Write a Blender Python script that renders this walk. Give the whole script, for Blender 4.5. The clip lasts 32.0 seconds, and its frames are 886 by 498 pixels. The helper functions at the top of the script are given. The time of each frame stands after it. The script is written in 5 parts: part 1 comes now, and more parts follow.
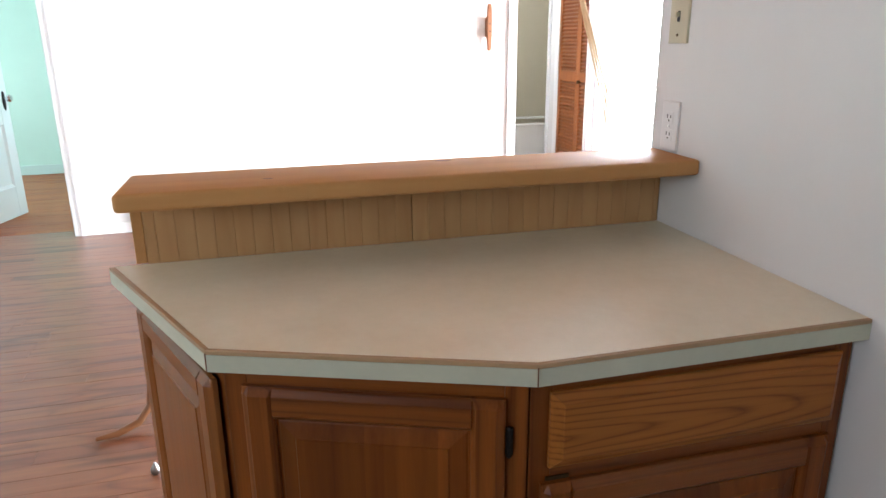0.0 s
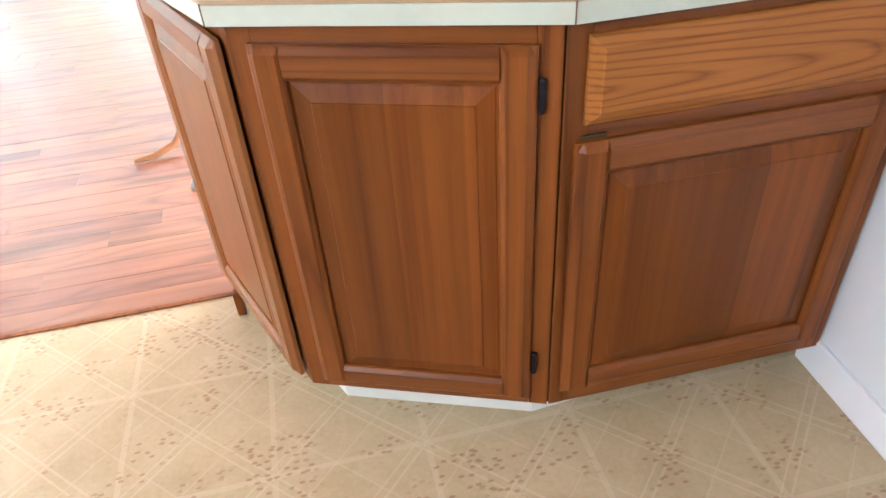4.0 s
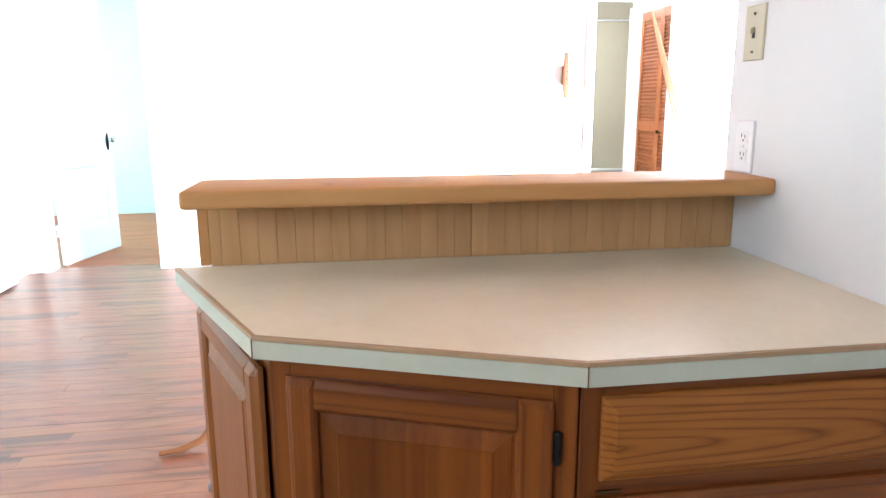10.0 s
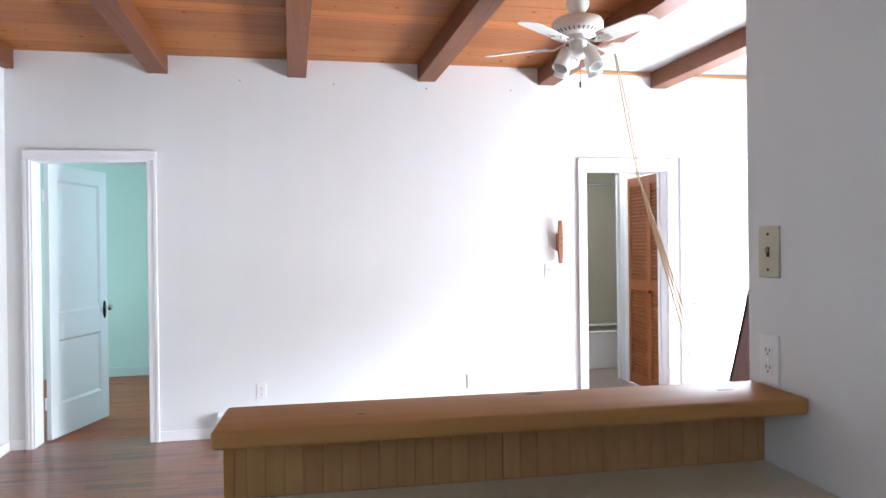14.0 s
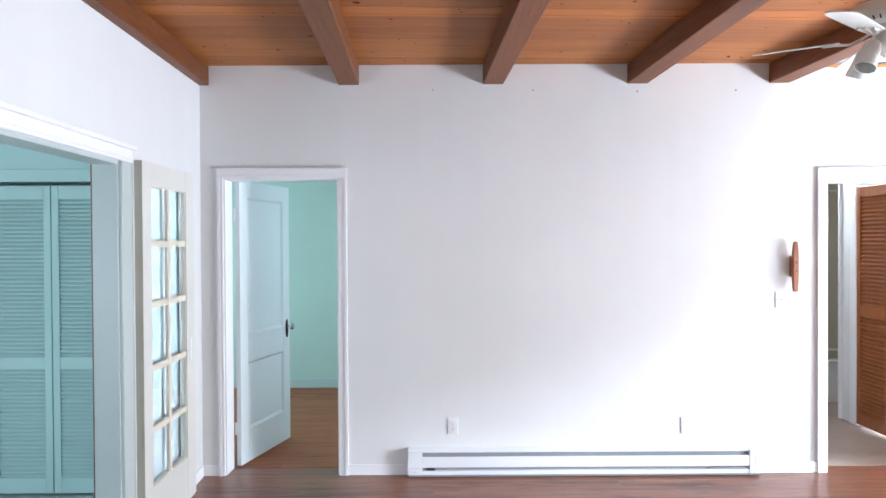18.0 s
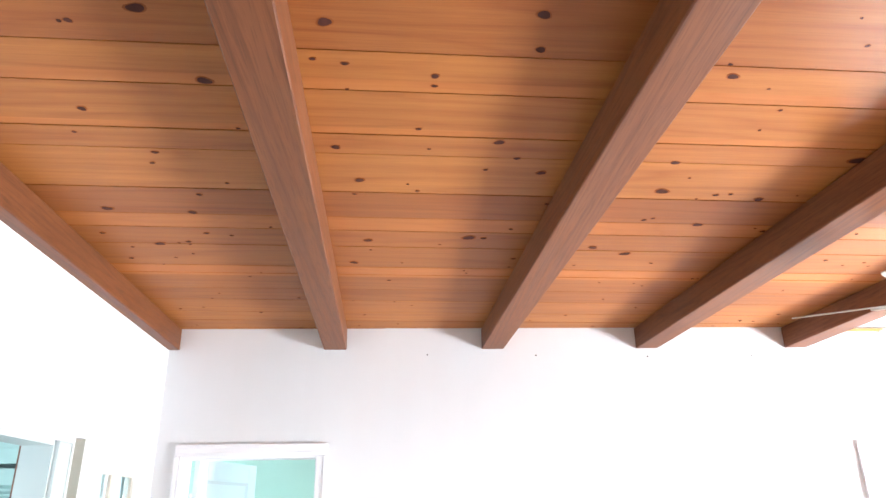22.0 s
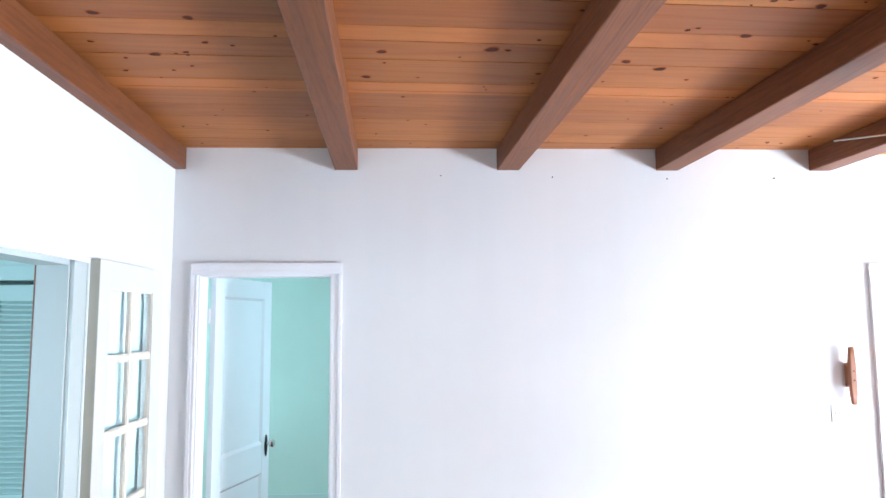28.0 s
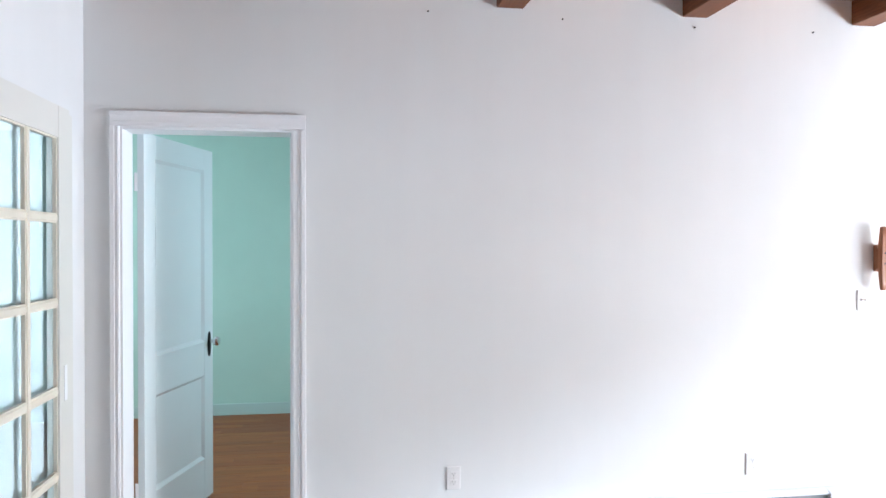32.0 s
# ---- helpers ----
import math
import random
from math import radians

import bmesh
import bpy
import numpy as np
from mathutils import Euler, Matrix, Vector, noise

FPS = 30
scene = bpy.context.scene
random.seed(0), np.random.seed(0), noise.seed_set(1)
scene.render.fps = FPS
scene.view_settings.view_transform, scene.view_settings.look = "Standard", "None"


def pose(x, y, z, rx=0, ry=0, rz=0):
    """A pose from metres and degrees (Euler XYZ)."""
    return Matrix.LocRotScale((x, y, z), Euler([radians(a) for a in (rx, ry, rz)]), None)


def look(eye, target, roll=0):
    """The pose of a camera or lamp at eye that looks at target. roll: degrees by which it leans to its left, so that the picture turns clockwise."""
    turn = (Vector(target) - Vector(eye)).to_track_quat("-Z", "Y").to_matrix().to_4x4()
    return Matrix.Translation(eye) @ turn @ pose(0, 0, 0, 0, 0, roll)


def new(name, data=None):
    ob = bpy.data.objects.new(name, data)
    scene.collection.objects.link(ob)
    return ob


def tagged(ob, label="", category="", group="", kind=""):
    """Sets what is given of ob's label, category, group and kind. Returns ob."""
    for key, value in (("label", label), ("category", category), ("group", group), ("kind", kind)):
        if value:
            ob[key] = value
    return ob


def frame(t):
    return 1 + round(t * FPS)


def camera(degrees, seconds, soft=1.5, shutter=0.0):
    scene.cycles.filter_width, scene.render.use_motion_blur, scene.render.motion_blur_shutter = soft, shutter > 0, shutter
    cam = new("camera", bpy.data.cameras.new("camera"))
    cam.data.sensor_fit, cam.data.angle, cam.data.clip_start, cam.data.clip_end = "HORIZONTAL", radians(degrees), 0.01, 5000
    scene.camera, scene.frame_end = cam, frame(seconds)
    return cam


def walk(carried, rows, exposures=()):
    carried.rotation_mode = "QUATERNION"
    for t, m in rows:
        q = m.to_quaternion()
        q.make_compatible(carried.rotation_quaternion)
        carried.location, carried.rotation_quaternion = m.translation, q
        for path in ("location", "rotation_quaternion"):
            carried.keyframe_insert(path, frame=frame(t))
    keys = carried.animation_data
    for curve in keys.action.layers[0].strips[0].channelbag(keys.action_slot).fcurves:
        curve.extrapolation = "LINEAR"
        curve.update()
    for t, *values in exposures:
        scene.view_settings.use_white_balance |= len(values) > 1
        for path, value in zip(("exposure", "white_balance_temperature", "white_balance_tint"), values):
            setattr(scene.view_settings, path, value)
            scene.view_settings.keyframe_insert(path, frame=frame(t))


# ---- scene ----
cam = camera(65.9, 32.0)
PATH = [
    (0, (2.225, -5.297, 1.324), (2.736, -3.453, 0.743), -0.5),
    (0.5, (2.219, -5.296, 1.307), (2.66, -3.474, 0.61), -0.9),
    (1, (2.22, -5.298, 1.291), (2.613, -3.499, 0.512), -1.0),
    (1.5, (2.221, -5.296, 1.268), (2.615, -3.524, 0.43), -1.0),
    (2, (2.23, -5.294, 1.24), (2.605, -3.559, 0.318), -2.4),
    (2.5, (2.244, -5.285, 1.197), (2.577, -3.583, 0.201), -4.2),
    (3, (2.255, -5.282, 1.155), (2.56, -3.646, 0.045), -4.6),
    (3.5, (2.253, -5.28, 1.136), (2.547, -3.708, -0.066), -4.4),
    (5.5, (2.245, -5.273, 1.194), (2.566, -3.599, 0.148), -2.5),
    (6, (2.25, -5.279, 1.215), (2.529, -3.492, 0.361), -2.7),
    (6.5, (2.256, -5.288, 1.236), (2.498, -3.418, 0.57), -2.3),
    (7, (2.262, -5.297, 1.234), (2.49, -3.382, 0.703), -1.6),
    (7.5, (2.262, -5.298, 1.226), (2.519, -3.376, 0.74), -1.0),
    (8, (2.261, -5.3, 1.222), (2.557, -3.384, 0.731), -0.6),
    (8.5, (2.261, -5.303, 1.223), (2.565, -3.388, 0.733), -0.4),
    (9, (2.263, -5.303, 1.225), (2.563, -3.384, 0.752), -0.3),
    (9.5, (2.264, -5.305, 1.225), (2.567, -3.38, 0.772), -0.3),
    (10, (2.263, -5.307, 1.224), (2.568, -3.376, 0.804), -0.2),
    (10.5, (2.257, -5.325, 1.22), (2.606, -3.388, 0.862), -0.0),
    (11, (2.251, -5.341, 1.218), (2.7, -3.412, 0.937), 0.2),
    (11.5, (2.239, -5.352, 1.221), (2.715, -3.421, 1.01), 0.1),
    (12, (2.24, -5.353, 1.221), (2.695, -3.409, 1.107), -0.2),
    (12.5, (2.231, -5.338, 1.254), (2.661, -3.385, 1.201), -0.2),
    (13, (2.21, -5.309, 1.306), (2.632, -3.354, 1.314), -0.2),
    (13.5, (2.189, -5.284, 1.357), (2.587, -3.324, 1.34), -0.3),
    (14, (2.171, -5.273, 1.398), (2.525, -3.305, 1.391), -0.7),
    (14.5, (2.135, -5.243, 1.394), (2.365, -3.257, 1.346), -0.1),
    (15, (2.094, -5.186, 1.411), (2.159, -3.19, 1.305), -0.3),
    (15.5, (2.046, -5.077, 1.425), (2.028, -3.08, 1.325), -0.3),
    (17.5, (1.662, -4.705, 1.622), (1.607, -2.707, 1.55), -0.0),
    (18, (1.655, -4.703, 1.613), (1.659, -2.704, 1.589), -0.3),
    (18.5, (1.628, -4.697, 1.625), (1.675, -2.699, 1.558), -0.4),
    (19, (1.629, -4.715, 1.627), (1.667, -2.715, 1.642), -0.5),
    (19.5, (1.613, -4.698, 1.627), (1.66, -2.701, 1.742), -0.2),
    (20, (1.623, -4.641, 1.634), (1.647, -2.658, 1.893), -0.6),
    (20.5, (1.626, -4.506, 1.661), (1.642, -2.532, 1.981), -0.3),
    (21, (1.618, -4.369, 1.699), (1.612, -2.412, 2.112), -0.2),
    (21.5, (1.572, -4.298, 1.711), (1.564, -2.364, 2.22), 0.2),
    (22, (1.495, -4.248, 1.723), (1.589, -2.384, 2.443), -0.9),
    (22.5, (1.441, -4.242, 1.739), (1.583, -2.45, 2.616), -1.4),
    (23, (1.441, -4.233, 1.725), (1.531, -2.498, 2.716), -1.0),
    (23.5, (1.441, -4.233, 1.726), (1.476, -2.541, 2.791), -0.0),
    (24, (1.441, -4.23, 1.73), (1.465, -2.561, 2.832), 0.1),
    (24.5, (1.441, -4.231, 1.73), (1.461, -2.584, 2.865), -0.2),
    (26.5, (1.475, -4.185, 1.817), (1.536, -2.35, 2.611), -0.4),
    (27, (1.466, -4.156, 1.809), (1.517, -2.251, 2.415), -0.4),
    (27.5, (1.466, -4.12, 1.796), (1.517, -2.166, 2.218), -0.7),
    (28, (1.437, -4.107, 1.766), (1.521, -2.119, 1.976), -0.4),
    (28.5, (1.36, -4.059, 1.693), (1.539, -2.067, 1.718), -0.3),
    (29, (1.302, -3.998, 1.619), (1.495, -2.01, 1.519), -0.4),
    (29.5, (1.297, -3.943, 1.565), (1.415, -1.955, 1.381), 0.2),
    (30, (1.341, -3.78, 1.535), (1.355, -1.793, 1.312), -0.6),
    (30.5, (1.361, -3.663, 1.521), (1.332, -1.666, 1.419), 0.1),
    (31, (1.347, -3.552, 1.508), (1.308, -1.555, 1.408), 0.2),
    (31.5, (1.269, -3.447, 1.503), (1.365, -1.449, 1.46), 0.3),
    (32, (1.191, -3.36, 1.504), (1.476, -1.38, 1.488), -0.0),
]
EXPOSURE = [(0, 1.15, 6000, 8), (1, 2.3, 5900, 8), (2.5, 2.52, 5900, 8), (3, 2.78, 5850, 8), (3.5, 2.85, 5750, 8), (5.5, 2.9, 5400, 8), (6, 2.85, 5300, 8), (7, 2.53, 5250, 8), (9, 2.25, 5400, 7), (11, 1.65, 5950, 8), (12, 1.22, 5900, 8), (13, 0.62, 5750, 9), (14, 0.38, 5600, 9), (15.5, 0.4, 5350, 8), (18, 0.27, 5550, 9), (19, 0.27, 5800, 9), (21, 0.42, 6100, 9), (22, 1.1, 5850, 9), (23, 1.85, 5350, 8), (24.5, 2.0, 5150, 8), (27, 1.5, 5350, 8), (28, 0.68, 5350, 7), (29, 0.28, 5350, 7), (30, 0.2, 5350, 7), (32, 0.24, 5600, 7)]
walk(cam, [(t, look(eye, target, roll)) for t, eye, target, roll in PATH], EXPOSURE)

# ---- world, sun, large lights ----
SUN_EL, SUN_AZ = 18.5, 114.0
world = bpy.data.worlds.new("sky")
world.use_nodes = True
scene.world = world
wn = world.node_tree
sky = wn.nodes.new("ShaderNodeTexSky")
sky.sky_type, sky.sun_disc = "NISHITA", False
sky.sun_elevation, sky.sun_rotation = radians(SUN_EL), radians(SUN_AZ)
bgn = wn.nodes["Background"]
bgn.inputs[1].default_value = 0.12
wn.links.new(sky.outputs[0], bgn.inputs[0])
sun = new("sun", bpy.data.lights.new("sun", "SUN"))
sun.data.energy, sun.data.angle, sun.data.color = 3.0, radians(10), (0.95, 0.98, 1.0)
sun.matrix_world = look((9 * math.sin(radians(SUN_AZ)), 9 * math.cos(radians(SUN_AZ)), 9 * math.tan(radians(SUN_EL))), (0, 0, 0))


def area_light(name, x, y, z, tx, ty, tz, w, h, watts, color=(1, 1, 1), spread=180):
    lamp = bpy.data.lights.new(name, "AREA")
    lamp.shape, lamp.size, lamp.size_y, lamp.energy, lamp.color = "RECTANGLE", w, h, watts, color
    lamp.spread = radians(spread)
    ob = new(name, lamp)
    ob.matrix_world = look((x, y, z), (tx, ty, tz))
    return ob


# sky light through the living room's openings; fill lamps added for kitchen and side rooms
area_light("window_light_living", 6.30, -2.1, 1.40, 5.3, -1.6, -1.1, 2.6, 0.6, 68, (0.88, 0.95, 1), 125)
# light thrown up from the sunny ground outside the wide glass door
area_light("ground_light_living", 7.7, -2.3, 0.3, 2.6, -2.2, 2.7, 2.6, 1.2, 480, (1, 0.975, 0.97))
area_light("window_light_glass_door", 5.66, 0.3, 1.1, 4.6, -2.6, 1.9, 0.8, 1.7, 215, (1, 0.985, 0.975))
# fill lamp with no known source; its opening in the west wall is added
area_light("window_light_kitchen", 0.32, -6.1, 1.9, 2.4, -4.3, 1.2, 1.1, 0.9, 8.5, (0.95, 0.98, 1))
# added fill lamps for bedroom and back room, set in made-up openings
area_light("window_light_bedroom", -1.4, -4.14, 1.4, -1.2, 0, 1.2, 1.6, 1.3, 32, (0.93, 0.98, 1))
area_light("window_light_back_room", -1.93, 1.4, 1.45, 1.5, 2.0, 1.0, 1.1, 1.2, 24, (0.93, 0.98, 1))
area_light("window_light_back_room_east", 2.17, 0.95, 1.60, 0, 0.9, 0.8, 0.9, 0.8, 14, (0.91, 0.98, 1))
# fill lamp added under the bathroom ceiling, without window or fixture
area_light("window_light_bathroom", 4.75, 1.75, 2.42, 5.3, 1.6, 0.3, 0.4, 0.4, 13, (1, 0.96, 0.9))


# ---- materials ----
def node(nt, kind, **given):
    n = nt.nodes.new("ShaderNode" + kind)
    for key, value in given.items():
        n.inputs[key.replace("_", " ")].default_value = value
    return n


def base(name, rough=0.5, metal=0.0, color=(0.8, 0.8, 0.8)):
    m = bpy.data.materials.new(name)
    m.use_nodes = True
    b = m.node_tree.nodes["Principled BSDF"]
    b.inputs["Roughness"].default_value, b.inputs["Metallic"].default_value = rough, metal
    b.inputs["Base Color"].default_value = (*color, 1)
    return m, m.node_tree, b


def ramp(nt, fac, *stops):
    r = nt.nodes.new("ShaderNodeValToRGB")
    while len(r.color_ramp.elements) < len(stops):
        r.color_ramp.elements.new(0.5)
    for e, (p, c) in zip(r.color_ramp.elements, stops):
        e.position, e.color = p, (*c, 1) if len(c) == 3 else c
    nt.links.new(fac, r.inputs[0])
    return r.outputs[0]


def maths(nt, op, a, b=None, c=None):
    n = nt.nodes.new("ShaderNodeMath")
    n.operation = op
    for i, v in enumerate((a, b, c)):
        if v is None:
            continue
        if isinstance(v, (int, float)):
            n.inputs[i].default_value = v
        else:
            nt.links.new(v, n.inputs[i])
    return n.outputs[0]


def mixed(nt, fac, a, b, how="MIX"):
    n = nt.nodes.new("ShaderNodeMix")
    n.data_type, n.blend_type = "RGBA", how
    for i, v in ((0, fac), (6, a), (7, b)):
        if isinstance(v, (int, float)):
            n.inputs[i].default_value = v
        elif isinstance(v, tuple):
            n.inputs[i].default_value = (*v, 1)
        else:
            nt.links.new(v, n.inputs[i])
    return n.outputs[2]


def coords(nt, scale=(1, 1, 1), shift=None, island=False):
    """Object coordinates in metres, moved by a random amount from piece to piece."""
    tc = nt.nodes.new("ShaderNodeTexCoord")
    out = tc.outputs["Object"]
    rnd = nt.nodes.new("ShaderNodeNewGeometry").outputs["Random Per Island"] if island else nt.nodes.new("ShaderNodeObjectInfo").outputs["Random"]
    if shift:
        add = nt.nodes.new("ShaderNodeVectorMath")
        add.operation = "MULTIPLY_ADD"
        comb = nt.nodes.new("ShaderNodeCombineXYZ")
        for i in range(3):
            nt.links.new(rnd, comb.inputs[i])
        nt.links.new(comb.outputs[0], add.inputs[0])
        add.inputs[1].default_value = shift
        nt.links.new(out, add.inputs[2])
        out = add.outputs[0]
    mp = nt.nodes.new("ShaderNodeMapping")
    mp.inputs["Scale"].default_value = scale
    nt.links.new(out, mp.inputs[0])
    return mp.outputs[0], rnd, out


def bump(nt, b, height, strength, distance=0.002):
    n = nt.nodes.new("ShaderNodeBump")
    n.inputs["Strength"].default_value, n.inputs["Distance"].default_value = strength, distance
    nt.links.new(height, n.inputs["Height"])
    nt.links.new(n.outputs[0], b.inputs["Normal"])


def noise_tex(nt, vec, scale, detail=3.0, rough=0.55):
    n = node(nt, "TexNoise", Scale=scale, Detail=detail, Roughness=rough)
    nt.links.new(vec, n.inputs["Vector"])
    return n.outputs[0]


def paint(name, color, rough=0.5, vary=0.04, grain=0.15, grain_scale=220, roller=0.0):
    m, nt, b = base(name, rough)
    v, _, _ = coords(nt)
    big = noise_tex(nt, v, 1.3, 4)
    lo = tuple(c * (1 - vary) for c in color)
    hi = tuple(min(1, c * (1 + vary)) for c in color)
    col = ramp(nt, big, (0.3, lo), (0.7, hi))
    if roller:
        mp = nt.nodes.new("ShaderNodeMapping")
        mp.inputs["Scale"].default_value = (7.0, 7.0, 0.35)
        nt.links.new(v, mp.inputs[0])
        band = noise_tex(nt, mp.outputs[0], 1.0, 3)
        col = mixed(nt, maths(nt, "MULTIPLY", ramp(nt, band, (0.42, (0, 0, 0)), (0.6, (1, 1, 1))), roller), col, tuple(c * 0.9 for c in color))
    nt.links.new(col, b.inputs["Base Color"])
    fine = noise_tex(nt, v, grain_scale, 2)
    scuff = noise_tex(nt, v, 9, 4)
    nt.links.new(maths(nt, "MULTIPLY_ADD", scuff, 0.16, rough - 0.08), b.inputs["Roughness"])
    bump(nt, b, fine, grain, 0.0006)
    return m


def wood(name, light, dark, axis=0, rough=0.4, grain=26.0, tone=0.12, rings=0.5, knots=0.0, island=False, streak=0.0, coat=0.0, hue=0.0, stave=0.0, stretch=1.6, across=8.0, freq=62.0, pores=0.0, spec=0.5):
    m, nt, b = base(name, rough)
    s = [grain] * 3
    s[axis] = 1.1
    v, rnd, raw = coords(nt, tuple(s), (7.3, 5.1, 9.7), island)
    fibre = noise_tex(nt, v, 1.0, 5, 0.6)
    w2 = [across] * 3
    w2[axis] = stretch
    mp = nt.nodes.new("ShaderNodeMapping")
    mp.inputs["Scale"].default_value = w2
    nt.links.new(raw, mp.inputs[0])
    contour = noise_tex(nt, mp.outputs[0], 0.8, 1.0, 0.4)
    wav = maths(nt, "SUBTRACT", 1.0, maths(nt, "POWER", maths(nt, "PINGPONG", maths(nt, "MULTIPLY", contour, freq / 4.2), 1.0), 3.0))
    fac = maths(nt, "ADD", maths(nt, "MULTIPLY", fibre, 1 - rings * 0.5), maths(nt, "MULTIPLY", wav, rings * 0.5))
    col = ramp(nt, fac, (0.25, dark), (0.75, light))
    broad = noise_tex(nt, raw, 1.7, 2)
    if streak:
        s3 = [9.0] * 3
        s3[axis] = 0.8
        mp3 = nt.nodes.new("ShaderNodeMapping")
        mp3.inputs["Scale"].default_value = s3
        nt.links.new(raw, mp3.inputs[0])
        st = noise_tex(nt, mp3.outputs[0], 1.0, 3)
        col = mixed(nt, maths(nt, "MULTIPLY", ramp(nt, st, (0.52, (0, 0, 0)), (0.68, (1, 1, 1))), streak), col, tuple(c * 0.28 for c in dark))
    val = maths(nt, "MULTIPLY_ADD", rnd, tone * 2, 1 - tone)
    val = maths(nt, "MULTIPLY", val, maths(nt, "MULTIPLY_ADD", broad, 0.24, 0.88))
    if stave:
        sx = nt.nodes.new("ShaderNodeSeparateXYZ")
        nt.links.new(raw, sx.inputs[0])
        cell = maths(nt, "FLOOR", maths(nt, "DIVIDE", sx.outputs[0], 0.118))
        wh = nt.nodes.new("ShaderNodeTexWhiteNoise")
        wh.noise_dimensions = "1D"
        nt.links.new(cell, wh.inputs["W"])
        val = maths(nt, "MULTIPLY", val, maths(nt, "MULTIPLY_ADD", wh.outputs["Value"], stave * 2, 1 - stave))
    hsv = nt.nodes.new("ShaderNodeHueSaturation")
    nt.links.new(col, hsv.inputs["Color"])
    nt.links.new(val, hsv.inputs["Value"])
    nt.links.new(maths(nt, "MULTIPLY_ADD", rnd, hue, 0.5 - hue / 2), hsv.inputs["Hue"])
    col = hsv.outputs[0]
    if knots:
        ks = [7.0] * 3
        ks[axis] = 5.8
        mk = nt.nodes.new("ShaderNodeMapping")
        mk.inputs["Scale"].default_value = ks
        nt.links.new(raw, mk.inputs[0])
        vor = nt.nodes.new("ShaderNodeTexVoronoi")
        vor.voronoi_dimensions = "2D"
        vor.inputs["Scale"].default_value = 1.0
        nt.links.new(mk.outputs[0], vor.inputs["Vector"])
        sep = nt.nodes.new("ShaderNodeSeparateColor")
        nt.links.new(vor.outputs["Color"], sep.inputs[0])
        wob = noise_tex(nt, raw, 40, 2)
        dist = maths(nt, "ADD", vor.outputs["Distance"], maths(nt, "MULTIPLY_ADD", wob, 0.05, -0.025))
        radius = maths(nt, "MULTIPLY_ADD", maths(nt, "POWER", sep.outputs[1], 2.4), 0.085, 0.024)
        core = maths(nt, "LESS_THAN", dist, radius)
        soft = nt.nodes.new("ShaderNodeMapRange")
        soft.interpolation_type = "SMOOTHSTEP"
        nt.links.new(dist, soft.inputs["Value"])
        nt.links.new(radius, soft.inputs["From Min"])
        nt.links.new(maths(nt, "MULTIPLY", radius, 2.6), soft.inputs["From Max"])
        soft.inputs["To Min"].default_value, soft.inputs["To Max"].default_value = 1, 0
        live = maths(nt, "LESS_THAN", sep.outputs[0], knots)
        col = mixed(nt, maths(nt, "MULTIPLY", maths(nt, "MULTIPLY", soft.outputs[0], live), 0.25), col, tuple(c * 1.1 for c in light))
        col = mixed(nt, maths(nt, "MULTIPLY", maths(nt, "MULTIPLY", core, live), 0.93), col, (0.07, 0.026, 0.02))
    if pores:
        s4 = [300.0] * 3
        s4[axis] = 9.0
        mp4 = nt.nodes.new("ShaderNodeMapping")
        mp4.inputs["Scale"].default_value = s4
        nt.links.new(raw, mp4.inputs[0])
        po = noise_tex(nt, mp4.outputs[0], 1.0, 2, 0.5)
        col = mixed(nt, maths(nt, "MULTIPLY", ramp(nt, po, (0.5, (0, 0, 0)), (0.64, (1, 1, 1))), pores), col, tuple(c * 0.4 for c in dark))
    b.inputs["Specular IOR Level"].default_value = spec
    nt.links.new(col, b.inputs["Base Color"])
    nt.links.new(maths(nt, "MULTIPLY_ADD", fibre, 0.2, rough - 0.1), b.inputs["Roughness"])
    if coat:
        b.inputs["Coat Weight"].default_value, b.inputs["Coat Roughness"].default_value = coat, 0.18
    bump(nt, b, fibre, 0.25, 0.0008)
    return m


def glass(name, tint=(0.88, 0.95, 0.96)):
    m, nt, b = base(name, 0.02, 0, tint)
    b.inputs["Transmission Weight"].default_value, b.inputs["IOR"].default_value = 1.0, 1.45
    return m


def metal(name, color, rough=0.3):
    m, nt, b = base(name, rough, 1.0, color)
    v, _, _ = coords(nt)
    nt.links.new(maths(nt, "MULTIPLY_ADD", noise_tex(nt, v, 60, 3), 0.25, rough - 0.1), b.inputs["Roughness"])
    return m


def laminate(name, lo, hi, rough):
    m, nt, b = base(name, rough)
    v, _, _ = coords(nt)
    a = noise_tex(nt, v, 5, 5, 0.65)
    c = noise_tex(nt, v, 45, 4, 0.7)
    f = maths(nt, "ADD", maths(nt, "MULTIPLY", a, 0.7), maths(nt, "MULTIPLY", c, 0.3))
    nt.links.new(ramp(nt, f, (0.32, lo), (0.68, hi)), b.inputs["Base Color"])
    nt.links.new(maths(nt, "MULTIPLY_ADD", a, 0.14, rough - 0.07), b.inputs["Roughness"])
    b.inputs["IOR"].default_value = 1.58
    bump(nt, b, noise_tex(nt, v, 500, 2), 0.05, 0.0003)
    return m


